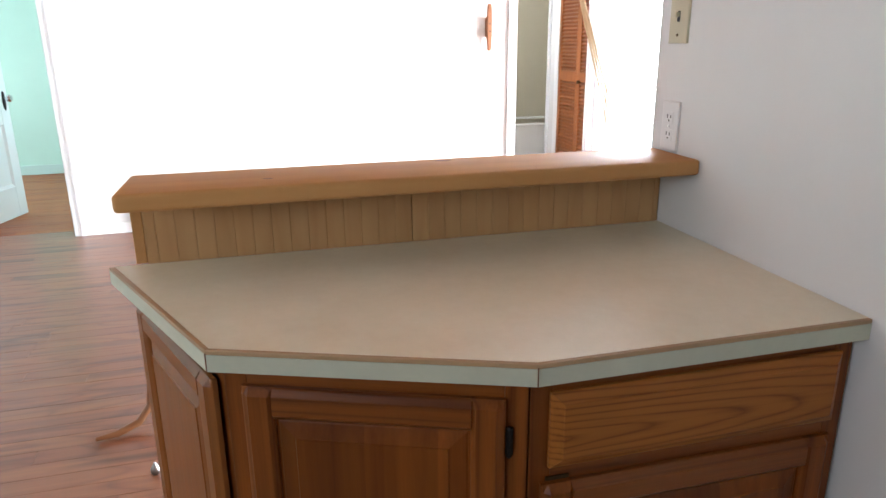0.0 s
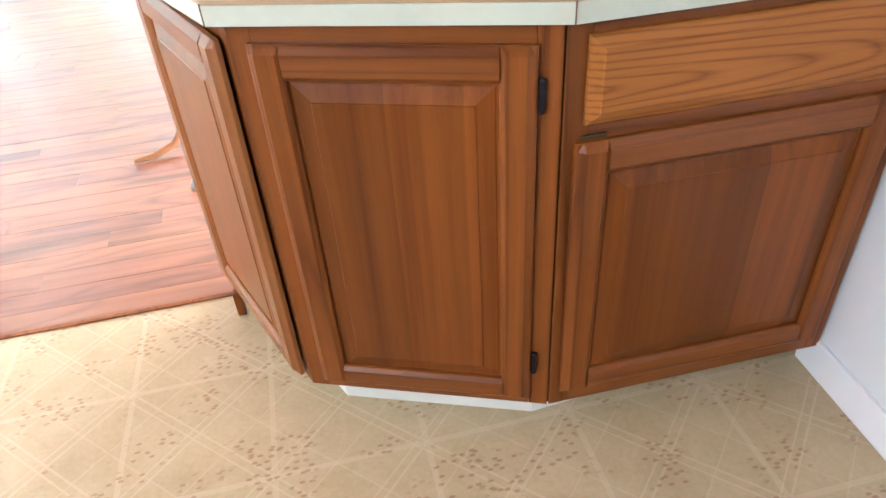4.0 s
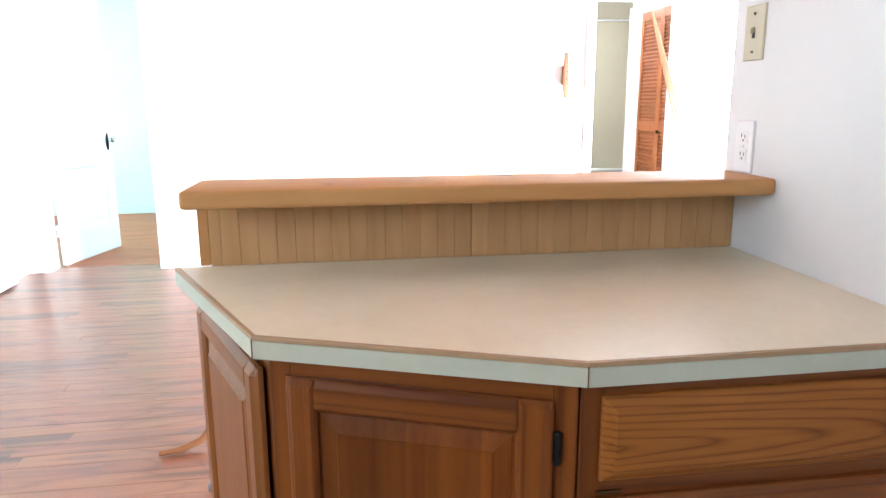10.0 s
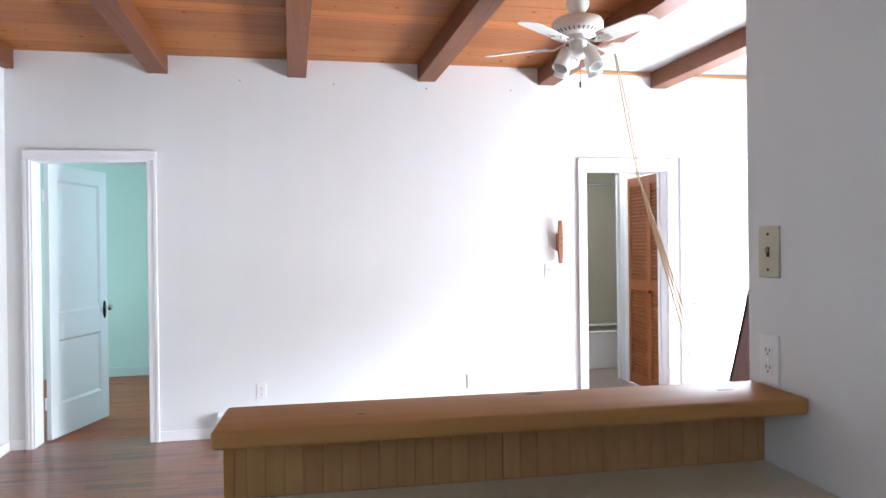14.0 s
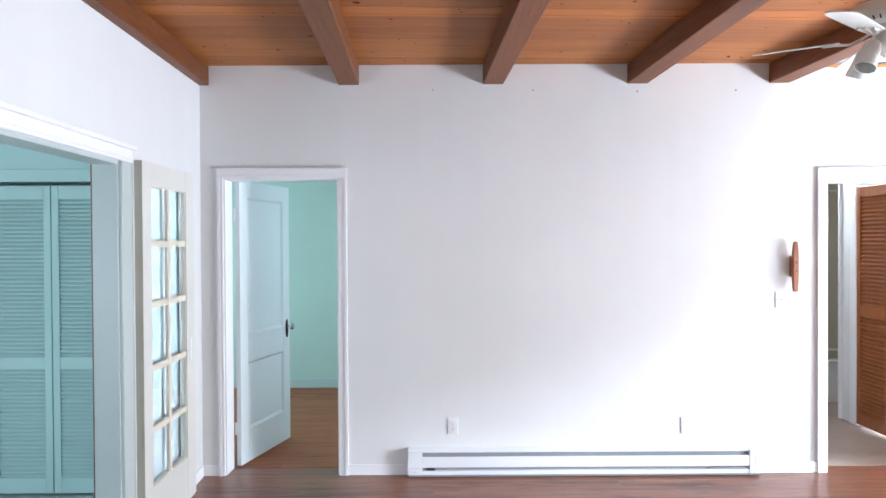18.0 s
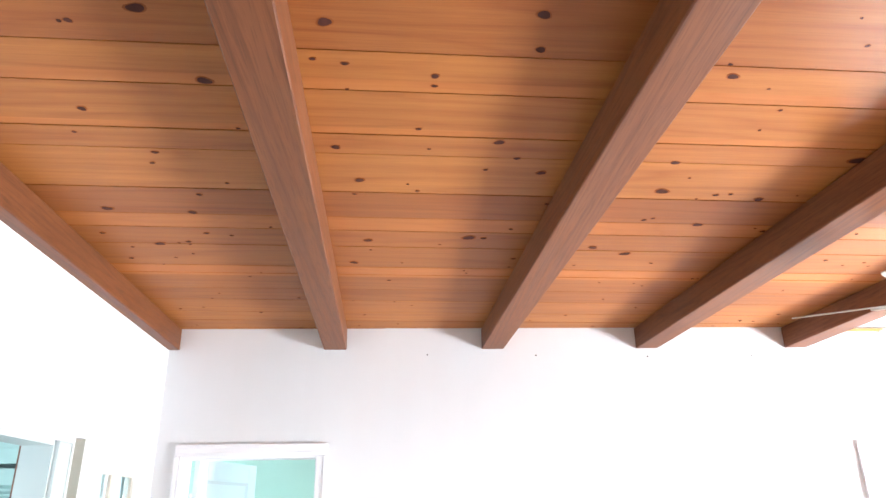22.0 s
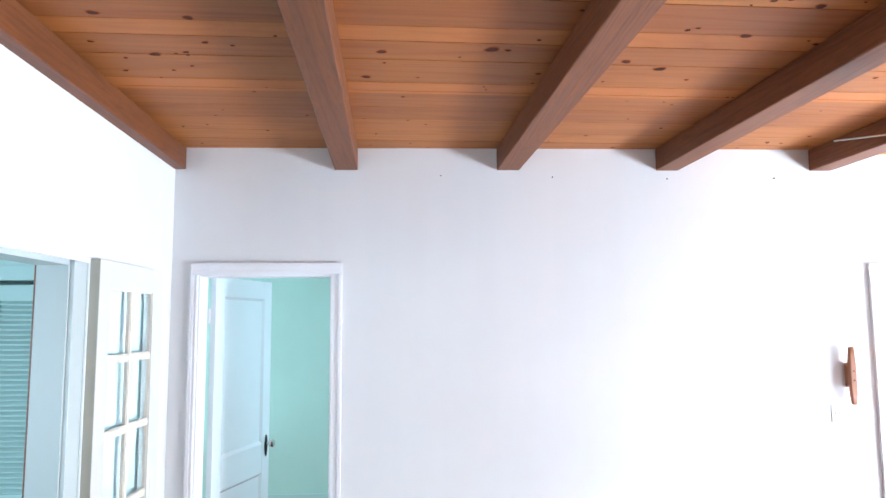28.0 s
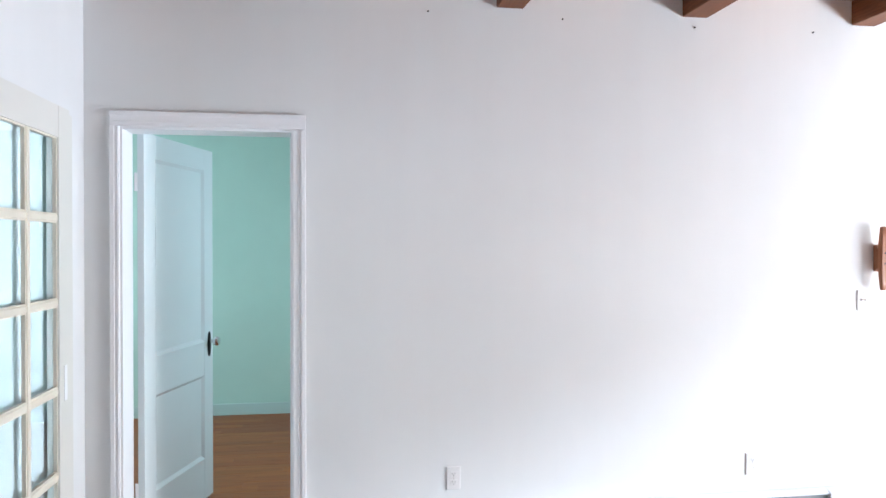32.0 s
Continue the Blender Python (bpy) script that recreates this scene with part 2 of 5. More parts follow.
def vinyl(name):
    """Sheet flooring printed with squares, lozenges and sprigs."""
    m, nt, b = base(name, 0.42)
    v, _, raw = coords(nt)
    sep = nt.nodes.new("ShaderNodeSeparateXYZ")
    nt.links.new(raw, sep.inputs[0])

    def line(value, period, width, shift=0.0):
        p = maths(nt, "PINGPONG", maths(nt, "ADD", value, shift), period / 2)
        return maths(nt, "LESS_THAN", p, width / 2)

    x, y = sep.outputs[0], sep.outputs[1]
    T = 0.305
    grid = maths(nt, "MAXIMUM", line(x, T, 0.012, 0.085), line(y, T, 0.012, 0.135))
    d1 = maths(nt, "MULTIPLY", maths(nt, "ADD", x, y), 0.7071)
    d2 = maths(nt, "MULTIPLY", maths(nt, "SUBTRACT", x, y), 0.7071)
    loz = maths(nt, "MAXIMUM", line(d1, T * 0.7071, 0.005, 0.155), line(d2, T * 0.7071, 0.005, -0.035))
    loz2 = maths(nt, "MAXIMUM", line(d1, T * 0.7071, 0.004, 0.173), line(d2, T * 0.7071, 0.004, -0.017))
    cloud = noise_tex(nt, v, 6, 5, 0.7)
    speck = noise_tex(nt, v, 90, 3, 0.7)
    col = ramp(nt, maths(nt, "ADD", maths(nt, "MULTIPLY", cloud, 0.65), maths(nt, "MULTIPLY", speck, 0.35)), (0.36, (0.41, 0.315, 0.175)), (0.66, (0.52, 0.42, 0.26)))
    col = mixed(nt, maths(nt, "MULTIPLY", maths(nt, "MAXIMUM", maths(nt, "MAXIMUM", loz, loz2), maths(nt, "MULTIPLY", maths(nt, "MAXIMUM", line(d1, T * 0.7071, 0.004, 0.07), line(d2, T * 0.7071, 0.004, -0.12)), 0.7)), 0.32), col, (0.64, 0.54, 0.37))
    col = mixed(nt, maths(nt, "MULTIPLY", grid, 0.35), col, (0.61, 0.51, 0.35))
    vor = nt.nodes.new("ShaderNodeTexVoronoi")
    vor.voronoi_dimensions = "2D"
    vor.inputs["Scale"].default_value = 44
    turn_ = nt.nodes.new("ShaderNodeMapping")
    turn_.inputs["Rotation"].default_value, turn_.inputs["Scale"].default_value = (0, 0, 0.7), (1.0, 1.9, 1.0)
    nt.links.new(v, turn_.inputs[0])
    nt.links.new(turn_.outputs[0], vor.inputs["Vector"])
    vs = nt.nodes.new("ShaderNodeSeparateColor")
    nt.links.new(vor.outputs["Color"], vs.inputs[0])
    patch = ramp(nt, noise_tex(nt, v, 7.0, 1.5), (0.51, (0, 0, 0)), (0.57, (1, 1, 1)))
    leaf = maths(nt, "MULTIPLY", maths(nt, "LESS_THAN", vor.outputs["Distance"], 0.27), maths(nt, "LESS_THAN", vs.outputs[0], 0.6))
    col = mixed(nt, maths(nt, "MULTIPLY", maths(nt, "MULTIPLY", leaf, patch), 0.6), col, (0.27, 0.125, 0.07))
    nt.links.new(col, b.inputs["Base Color"])
    bump(nt, b, maths(nt, "ADD", maths(nt, "MULTIPLY", grid, -0.6), speck), 0.25, 0.0008)
    return m


WALL = paint("wall_paint_white", (0.738, 0.75, 0.75), 0.55, 0.025, 0.35, 130, 0.09)
TRIM = paint("trim_gloss_white", (0.83, 0.835, 0.85), 0.37, 0.02, 0.08, 120)
TEAL = paint("teal_wall_paint", (0.56, 0.77, 0.685), 0.75, 0.05, 0.3, 160)
JAMB = paint("jamb_grey_green_paint", (0.50, 0.56, 0.545), 0.4, 0.04, 0.1, 120)
PANELW = paint("ceiling_panel_white", (0.62, 0.625, 0.64), 0.6, 0.03, 0.2, 160)
PALE = paint("pale_green_paint", (0.56, 0.72, 0.69), 0.4, 0.03, 0.1, 120)
CREAM = paint("cream_gloss_paint", (0.68, 0.675, 0.635), 0.37, 0.04, 0.1, 90)
DOORP = paint("door_paint", (0.76, 0.83, 0.85), 0.38, 0.03, 0.1, 90)
DOORG = paint("door_mould_gloss_paint", (0.80, 0.85, 0.87), 0.24, 0.02, 0.05, 90)
BEIGE = paint("shower_wall_beige", (0.45, 0.41, 0.31), 0.35, 0.05, 0.05)
TUBM = paint("tub_enamel", (0.8, 0.8, 0.78), 0.15, 0.02, 0.02)
HEATER = paint("heater_enamel", (0.78, 0.80, 0.83), 0.38, 0.03, 0.05)
DARKGAP = paint("heater_inside_and_shadow", (0.30, 0.32, 0.34), 0.5, 0.1, 0.1)
PLANK = wood("ceiling_board_pine", (0.380, 0.148, 0.0380), (0.255, 0.082, 0.0190), 0, 0.44, 44, 0.16, 0.4, 0.0, True, 0.0, 0.0, 0.008, 0.0, 0.5, 7.0, 60.0, 0.12, 0.15)
SAP = wood("ceiling_board_sapwood", (0.45, 0.170, 0.045), (0.35, 0.118, 0.027), 0, 0.46, 44, 0.05, 0.3, 0.0, True, spec=0.15)
KNOTD = wood("ceiling_knot", (0.085, 0.032, 0.024), (0.042, 0.016, 0.013), 1, 0.7, 90, 0.2, 0.6, 0.0, True, spec=0.08)
KNOTR = wood("ceiling_knot_rim", (0.30, 0.095, 0.024), (0.19, 0.052, 0.013), 0, 0.6, 60, 0.2, 0.4, 0.0, True, spec=0.1)
BEAM = wood("beam_fir", (0.205, 0.074, 0.0255), (0.110, 0.034, 0.0115), 1, 0.5, 60, 0.08, 0.42, 0.0, False, 0.0, 0.0, 0.0, 0.0, 0.12, 14.0, 110.0, 0.3, 0.3)
OAK_LIGHT, OAK_DARK = (0.220, 0.0645, 0.0095), (0.095, 0.0233, 0.0037)
OAK = wood("cabinet_oak", OAK_LIGHT, OAK_DARK, 2, 0.42, 70, 0.10, 0.7, across=13.0, stretch=0.4, freq=70.0, pores=0.12, spec=0.25)
OAKP = wood("cabinet_oak_panel", tuple(c * 0.95 for c in OAK_LIGHT), tuple(c * 1.1 for c in OAK_DARK), 2, 0.36, 45, 0.05, 0.25, stave=0.3, across=9.0, stretch=0.3, freq=36.0, pores=0.05, spec=0.22)
OAKH = wood("cabinet_oak_horizontal", OAK_LIGHT, OAK_DARK, 0, 0.36, 70, 0.10, 0.7, across=13.0, stretch=0.4, freq=70.0, pores=0.12, spec=0.35)


def flame_oak(name, light, dark, cx, cz, squash, pitch):
    """Flat-sawn oak: long nested loops of grain round one centre, with fine pores along the board."""
    m, nt, b = base(name, 0.42)
    v, _, raw = coords(nt)
    warp = noise_tex(nt, coords(nt, (2.2, 3.0, 14.0))[0], 1.0, 2)
    sep = nt.nodes.new("ShaderNodeSeparateXYZ")
    nt.links.new(raw, sep.inputs[0])
    du = maths(nt, "MULTIPLY", maths(nt, "SUBTRACT", sep.outputs[0], cx), squash)
    dz = maths(nt, "SUBTRACT", sep.outputs[2], cz)
    r = maths(nt, "SQRT", maths(nt, "ADD", maths(nt, "MULTIPLY", du, du), maths(nt, "MULTIPLY", dz, dz)))
    r = maths(nt, "ADD", maths(nt, "DIVIDE", r, pitch), maths(nt, "MULTIPLY", warp, 3.6))
    ring = maths(nt, "POWER", maths(nt, "PINGPONG", r, 1.0), 3.0)
    fibre = noise_tex(nt, coords(nt, (4.0, 160.0, 160.0))[0], 1.0, 4, 0.6)
    fac = maths(nt, "SUBTRACT", maths(nt, "MULTIPLY_ADD", fibre, 0.55, 0.45), maths(nt, "MULTIPLY", ring, 0.4))
    col = ramp(nt, fac, (0.2, dark), (0.72, light))
    broad = noise_tex(nt, v, 3.0, 2)
    hsv = nt.nodes.new("ShaderNodeHueSaturation")
    nt.links.new(col, hsv.inputs["Color"])
    nt.links.new(maths(nt, "MULTIPLY_ADD", broad, 0.3, 0.85), hsv.inputs["Value"])
    nt.links.new(hsv.outputs[0], b.inputs["Base Color"])
    b.inputs["Specular IOR Level"].default_value = 0.25
    bump(nt, b, fibre, 0.2, 0.0006)
    return m


OAKL = flame_oak("cabinet_oak_flame", (0.345, 0.122, 0.023), (0.155, 0.045, 0.0078), -0.02, 0.737, 0.08, 0.0055)
OAKR = wood("cabinet_oak_end_rail", (0.26, 0.088, 0.0155), (0.165, 0.05, 0.008), 0, 0.36, 70, 0.05, 0.4, across=9.0, stretch=0.3, freq=60.0, pores=0.1, spec=0.5)
OAKV = wood("cabinet_oak_end", (0.26, 0.088, 0.0155), (0.165, 0.05, 0.008), 2, 0.36, 70, 0.05, 0.4, stave=0.06, across=9.0, stretch=0.3, freq=60.0, pores=0.1, spec=0.5)
BARW = wood("bar_fir", (0.53, 0.298, 0.116), (0.425, 0.214, 0.074), 0, 0.55, 18, 0.04, 0.3, 0.0, False, 0.0, 0.0, 0.0, 0.0, 0.5, 10.0, 30.0, spec=0.15)
BEAD = wood("beadboard_birch", (0.54, 0.325, 0.14), (0.46, 0.255, 0.098), 2, 0.5, 24, 0.025, 0.4)
FLOORW = wood("floor_strip_oak", (0.270, 0.105, 0.046), (0.128, 0.043, 0.020), 0, 0.42, 30, 0.085, 0.45, 0.0, False, 0.7, 0.4, 0.007)
FLOORR = wood("floor_strip_brown", (0.36, 0.115, 0.035), (0.22, 0.060, 0.018), 0, 0.42, 30, 0.12, 0.35, 0.0, False, 0.25, 0.0, 0.012, spec=0.3)
PINE = wood("bifold_pine", (0.37, 0.125, 0.034), (0.24, 0.068, 0.017), 2, 0.4, 24, 0.1, 0.5)
KNOT = wood("knot_seam_shade_brown", (0.22, 0.09, 0.04), (0.10, 0.04, 0.02), 0, 0.45, 60, 0.05, 0.4)
CLEAT = wood("cleat_teak", (0.36, 0.15, 0.07), (0.22, 0.085, 0.04), 2, 0.45, 26, 0.05, 0.5)
DARKW = wood("board_dark", (0.03, 0.012, 0.008), (0.012, 0.006, 0.005), 2, 0.7, 24, 0.2, 0.5, spec=0.05)
CTOP = laminate("counter_laminate", (0.74, 0.71, 0.545), (0.84, 0.82, 0.665), 0.38)
CEDGE = laminate("counter_edge_strip", (0.47, 0.50, 0.40), (0.55, 0.575, 0.47), 0.42)
CLINE = laminate("counter_edge_line", (0.37, 0.24, 0.12), (0.44, 0.30, 0.165), 0.42)
VINYL = vinyl("kitchen_vinyl")
TILE = paint("hall_floor_tile", (0.32, 0.25, 0.20), 0.35, 0.12, 0.1, 60)
CARPET = paint("bedroom_carpet", (0.52, 0.60, 0.57), 0.9, 0.08, 0.8, 300)
CHROME = metal("chrome", (0.75, 0.76, 0.78), 0.15)
STEEL = metal("dull_steel", (0.40, 0.40, 0.42), 0.35)
IRON = metal("blackened_iron", (0.035, 0.033, 0.035), 0.45)
BRASS = metal("aged_brass", (0.12, 0.085, 0.045), 0.45)
GLASS = glass("pane_glass")
# blue-grey tint dims the folded door's panes in place of shade and reflection
DIMGLASS = glass("dimmed_pane_glass", (0.78, 0.88, 0.905))
FROST = paint("lamp_shade_glass", (0.70, 0.73, 0.71), 0.25, 0.02, 0.03)
FANW = paint("fan_enamel", (0.66, 0.67, 0.63), 0.38, 0.03, 0.05)
IVORY = paint("ivory_plastic", (0.53, 0.49, 0.34), 0.35, 0.04, 0.05)
PLASTIC = paint("white_plastic", (0.78, 0.78, 0.78), 0.3, 0.02, 0.03)
SLOT = paint("slot_dark", (0.03, 0.03, 0.03), 0.6)
CORD = wood("cotton_cord", (0.58, 0.47, 0.31), (0.42, 0.32, 0.19), 2, 0.9, 300, 0.1, 0.3)
EARTH = paint("garden_ground", (0.24, 0.24, 0.17), 0.9, 0.3, 0.8, 20)
TOE = paint("toe_kick_white", (0.74, 0.74, 0.68), 0.4, 0.04, 0.05)


# ---- building helpers ----
SK = 0.04  # the side wall and the beams run this much askew, metres a metre


def box(bm, x0, x1, y0, y1, z0, z1):
    v = [bm.verts.new((x, y, z)) for x in (x0, x1) for y in (y0, y1) for z in (z0, z1)]
    for f in ((0, 1, 3, 2), (4, 6, 7, 5), (0, 4, 5, 1), (2, 3, 7, 6), (0, 2, 6, 4), (1, 5, 7, 3)):
        bm.faces.new([v[i] for i in f])
    return v


def prism(bm, pts, z0, z1):
    lo = [bm.verts.new((x, y, z0)) for x, y in pts]
    hi = [bm.verts.new((x, y, z1)) for x, y in pts]
    n = len(pts)
    for i in range(n):
        bm.faces.new((lo[i], lo[(i + 1) % n], hi[(i + 1) % n], hi[i]))
    bm.faces.new(lo[::-1])
    bm.faces.new(hi)


def lathe(bm, rings, n=20, axis=2, at=(0, 0, 0)):
    """A turned shape from (radius, height) pairs round an axis."""
    loops = []
    for r, h in rings:
        loop = []
        for i in range(n):
            a = 2 * math.pi * i / n
            p = [r * math.cos(a), r * math.sin(a), h]
            p = p if axis == 2 else ([h, p[0], p[1]] if axis == 0 else [p[0], h, p[1]])
            loop.append(bm.verts.new([p[k] + at[k] for k in range(3)]))
        loops.append(loop)
    for a, b in zip(loops, loops[1:]):
        for i in range(n):
            bm.faces.new((a[i], a[(i + 1) % n], b[(i + 1) % n], b[i]))
    bm.faces.new(loops[0][::-1])
    bm.faces.new(loops[-1])


def tube(bm, pts, r, n=8):
    pts = [Vector(p) for p in pts]
    loops = []
    for i, p in enumerate(pts):
        d = (pts[min(i + 1, len(pts) - 1)] - pts[max(i - 1, 0)]).normalized()
        u = d.orthogonal().normalized() if i == 0 else (loops[-1][1] - d * loops[-1][1].dot(d)).normalized()
        w = d.cross(u)
        rr = r[i] if isinstance(r, (list, tuple)) else r
        loops.append(([bm.verts.new(p + rr * (math.cos(2 * math.pi * k / n) * u + math.sin(2 * math.pi * k / n) * w)) for k in range(n)], u))
    for (a, _), (b, _) in zip(loops, loops[1:]):
        for k in range(n):
            bm.faces.new((a[k], a[(k + 1) % n], b[(k + 1) % n], b[k]))
    bm.faces.new(loops[0][0][::-1])
    bm.faces.new(loops[-1][0])


def data(name, bm, material, bevel=0.0, segs=2, smooth=False):
    if bevel:
        bmesh.ops.bevel(bm, geom=list(bm.edges), offset=bevel, segments=segs, profile=0.5, affect="EDGES", clamp_overlap=True)
    bmesh.ops.recalc_face_normals(bm, faces=bm.faces)
    me = bpy.data.meshes.new(name)
    bm.to_mesh(me)
    bm.free()
    me.materials.append(material)
    if smooth:
        me.shade_smooth()
        me.set_sharp_from_angle(angle=radians(38))
    return me


def part(name, bm, material, parent=None, label="", bevel=0.0, at=None, smooth=False, segs=2):
    ob = new(name, bm if isinstance(bm, bpy.types.Mesh) else data(name, bm, material, bevel, segs, smooth))
    ob.parent = parent
    if at is not None:
        ob.matrix_basis = at
    if label:
        ob["label"] = label
    return ob


def thing(name, label, category, m=None, group="", kind=""):
    ob = new(name)
    ob.empty_display_size = 0.05
    if m is not None:
        ob.matrix_world = m
    return tagged(ob, label, category, group, kind)


def slab(name, x0, x1, y0, y1, z0, z1, material, label="", category="", kind="structure", bevel=0.0, parent=None):
    bm = bmesh.new()
    box(bm, x0, x1, y0, y1, z0, z1)
    ob = part(name, bm, material, parent, "", bevel)
    if not parent:
        tagged(ob, label, category, "", kind)
    elif label:
        ob["label"] = label
    return ob


def bit(name, x0, x1, y0, y1, z0, z1, material, parent, bevel=0.0, label=""):
    bm = bmesh.new()
    box(bm, x0, x1, y0, y1, z0, z1)
    return part(name, bm, material, parent, label, bevel)


# ---- large structure ----
TOP = 2.82
FW = 0.16  # far wall's thickness

# far wall with its three openings
D1, D2, D3 = (0.150, 0.953), (4.298, 5.03), (5.2, 6.12)
DH, DH1 = 2.022, 2.056
fw = bmesh.new()
for a, b, z0 in ((-0.25, D1[0], 0), (D1[0], D1[1], DH1), (D1[1], D2[0], 0), (D2[0], D2[1], DH), (D2[1], D3[0], 0), (D3[0], D3[1], 2.04), (D3[1], 6.52, 0)):
    box(fw, a, b, 0, FW, z0, 2.95)
bmesh.ops.remove_doubles(fw, verts=fw.verts, dist=1e-5)
tagged(part("wall_north", fw, WALL), "white painted plaster wall with door openings", "wall", "", "structure")

# side wall, askew, with the wide opening of the glazed doors
LO = (-1.295, -2.95)
lw = bmesh.new()
for a, b, z0 in ((0, LO[0], 0), (LO[0], LO[1], 2.02), (LO[1], -5.5, 0), (-6.7, -7.6, 0)):
    prism(lw, [(-SK * a, a), (-SK * a - 0.12, a), (-SK * b - 0.12, b), (-SK * b, b)], z0, 2.95)
# unseen opening, added for the kitchen fill lamp
for z0, z1 in ((0, 1.35), (2.4, 2.95)):
    a, b = -5.5, -6.7
    prism(lw, [(-SK * a, a), (-SK * a - 0.12, a), (-SK * b - 0.12, b), (-SK * b, b)], z0, z1)
tagged(part("wall_west", lw, WALL), "white painted wall with wide opening to bedroom", "wall", "", "structure")

# wall beside the counter
KX, KY, KS = 3.2, -3.725, 0.035  # at the cabinets' face; its end; how far it runs askew


def kx(y):
    return KX + KS * (y + 4.46)


kw = bmesh.new()
prism(kw, [(kx(-7.6), -7.6), (kx(-7.6) + 0.12, -7.6), (kx(KY) + 0.12, KY), (kx(KY), KY)], 0, 2.95)
tagged(part("wall_kitchen", kw, WALL), "plain white painted wall beside the counter", "wall", "", "structure")
slab("wall_south", -0.2, 6.52, -7.75, -7.6, 0, 2.95, WALL, "plain white painted back wall", "wall")
ew = bmesh.new()
for y0, y1, z0, z1 in ((-7.6, -3.4, 0, 2.95), (-3.4, -0.62, 0, 0.08), (-3.4, -0.62, 1.98, 2.95), (-0.62, 0, 0, 2.95)):
    box(ew, 6.40, 6.52, y0, y1, z0, z1)
tagged(part("wall_east", ew, WALL), "plain white wall with wide glass door opening", "wall", "", "structure")
slab("header", 2.12, 6.398, -3.62, -3.44, 2.72, 2.95, WALL, "white painted header above the bar", "header")

# boarded ceiling, with joints between boards of uneven width
JOINTS = [0.25, 0.12, -0.01, -0.19, -0.375, -0.615, -0.822, -1.059, -1.168, -1.435, -1.62, -1.755, -1.985, -2.271, -2.397, -2.632, -2.808, -3.108, -3.344]
while JOINTS[-1] > -7.5:
    JOINTS.append(JOINTS[-1] - random.uniform(0.14, 0.28))
cb = bmesh.new()
for a, b in zip(JOINTS, JOINTS[1:]):
    lo, hi, z = b + 0.0028 - 0.046, a - 0.0028 - 0.046, TOP + random.uniform(0, 0.0018)
    k = JOINTS.index(a)
    pale = {6: (lo, lo + 0.03), 7: (lo, hi), 10: (lo, hi), 14: (hi - 0.035, hi), 15: (hi - 0.05, hi - 0.0)}.get(k)
    if pale is None:
        box(cb, -0.25, 4.12, lo, hi, z, TOP + 0.03)
        continue
    n0 = len(cb.faces)
    box(cb, -0.25, 4.12, *pale, z, TOP + 0.03)
    cb.faces.ensure_lookup_table()
    for fc in cb.faces[n0:]:
        fc.material_index = 1
    for c, d in ((lo, pale[0]), (pale[1], hi)):
        if d - c > 0.005:
            box(cb, -0.25, 4.12, c, d, z, TOP + 0.03)
KNOTS = [
    (0.64, -3.20, 19), (0.74, -2.98, 18), (1.25, -3.31, 20), (1.26, -3.21, 19), (1.15, -3.12, 15), (1.17, -2.96, 16), (1.69, -3.02, 15), (1.71, -2.89, 12),
    (0.83, -2.70, 17), (1.77, -3.26, 13), (2.26, -3.23, 16), (1.68, -2.42, 14), (1.49, -3.34, 10), (0.45, -2.54, 11), (1.21, -2.80, 8), (1.45, -2.76, 10),
    (1.16, -2.36, 13), (1.23, -2.13, 14), (1.86, -2.22, 13), (1.68, -1.61, 22), (1.25, -1.56, 15), (1.18, -1.28, 16), (0.27, -1.84, 16), (0.58, -1.82, 14),
    (0.36, -1.48, 18), (2.26, -2.81, 13), (2.30, -2.32, 13), (2.34, -2.10, 20), (2.42, -1.45, 20), (2.61, -1.80, 17), (2.25, -1.52, 15), (2.74, -2.05, 15), (2.92, -2.37, 22),
]
for k in range(150):  # the many small ones
    KNOTS.append((random.uniform(0.05, 4.05), random.uniform(-3.3, -0.05), random.choice((4, 4, 5, 6, 7, 9))))
for kx_, ky_, kr in KNOTS:  # along the boards, across them, radius in millimetres
    ring, ph = [], random.uniform(0, 6)
    for i in range(14):
        a = 2 * math.pi * i / 14
        r = kr / 1000 * (1 + 0.12 * math.sin(2 * a + ph) + 0.08 * math.sin(3 * a + 2 * ph))
        ring.append((kx_ + 1.12 * r * math.cos(a), ky_ + 0.86 * r * math.sin(a)))
    rim = [(kx_ + (x - kx_) * 1.3, ky_ + (y - ky_) * 1.22) for x, y in ring]
    for outline, depth, slot in ((rim, 0.0003, 3), (ring, 0.0008, 2)):
        n0 = len(cb.faces)
        prism(cb, outline, TOP - depth, TOP + 0.01)
        cb.faces.ensure_lookup_table()
        for fc in cb.faces[n0:]:
            fc.material_index = slot
boards = tagged(part("ceiling", cb, PLANK, bevel=0.0, at=pose(0, 0, 0, 0, 0, math.degrees(math.atan(SK)))), "knotty pine board ceiling in warm honey brown", "ceiling", "", "structure")
for extra in (SAP, KNOTD, KNOTR):
    boards.data.materials.append(extra)
slab("ceiling_deck", -0.3, 4.12, -7.6, 0.1, TOP + 0.0315, TOP + 0.1, DARKW, "dark deck above the boards", "ceiling")
slab("ceiling_white", 4.122, 6.52, -7.6, 0.1, TOP, TOP + 0.1, PANELW, "white painted ceiling panels between beams", "ceiling")
slab("trim", 4.13, 6.398, -0.02, -0.001, TOP - 0.03, TOP - 0.012, BARW, "thin wooden strip under white ceiling", "trim")

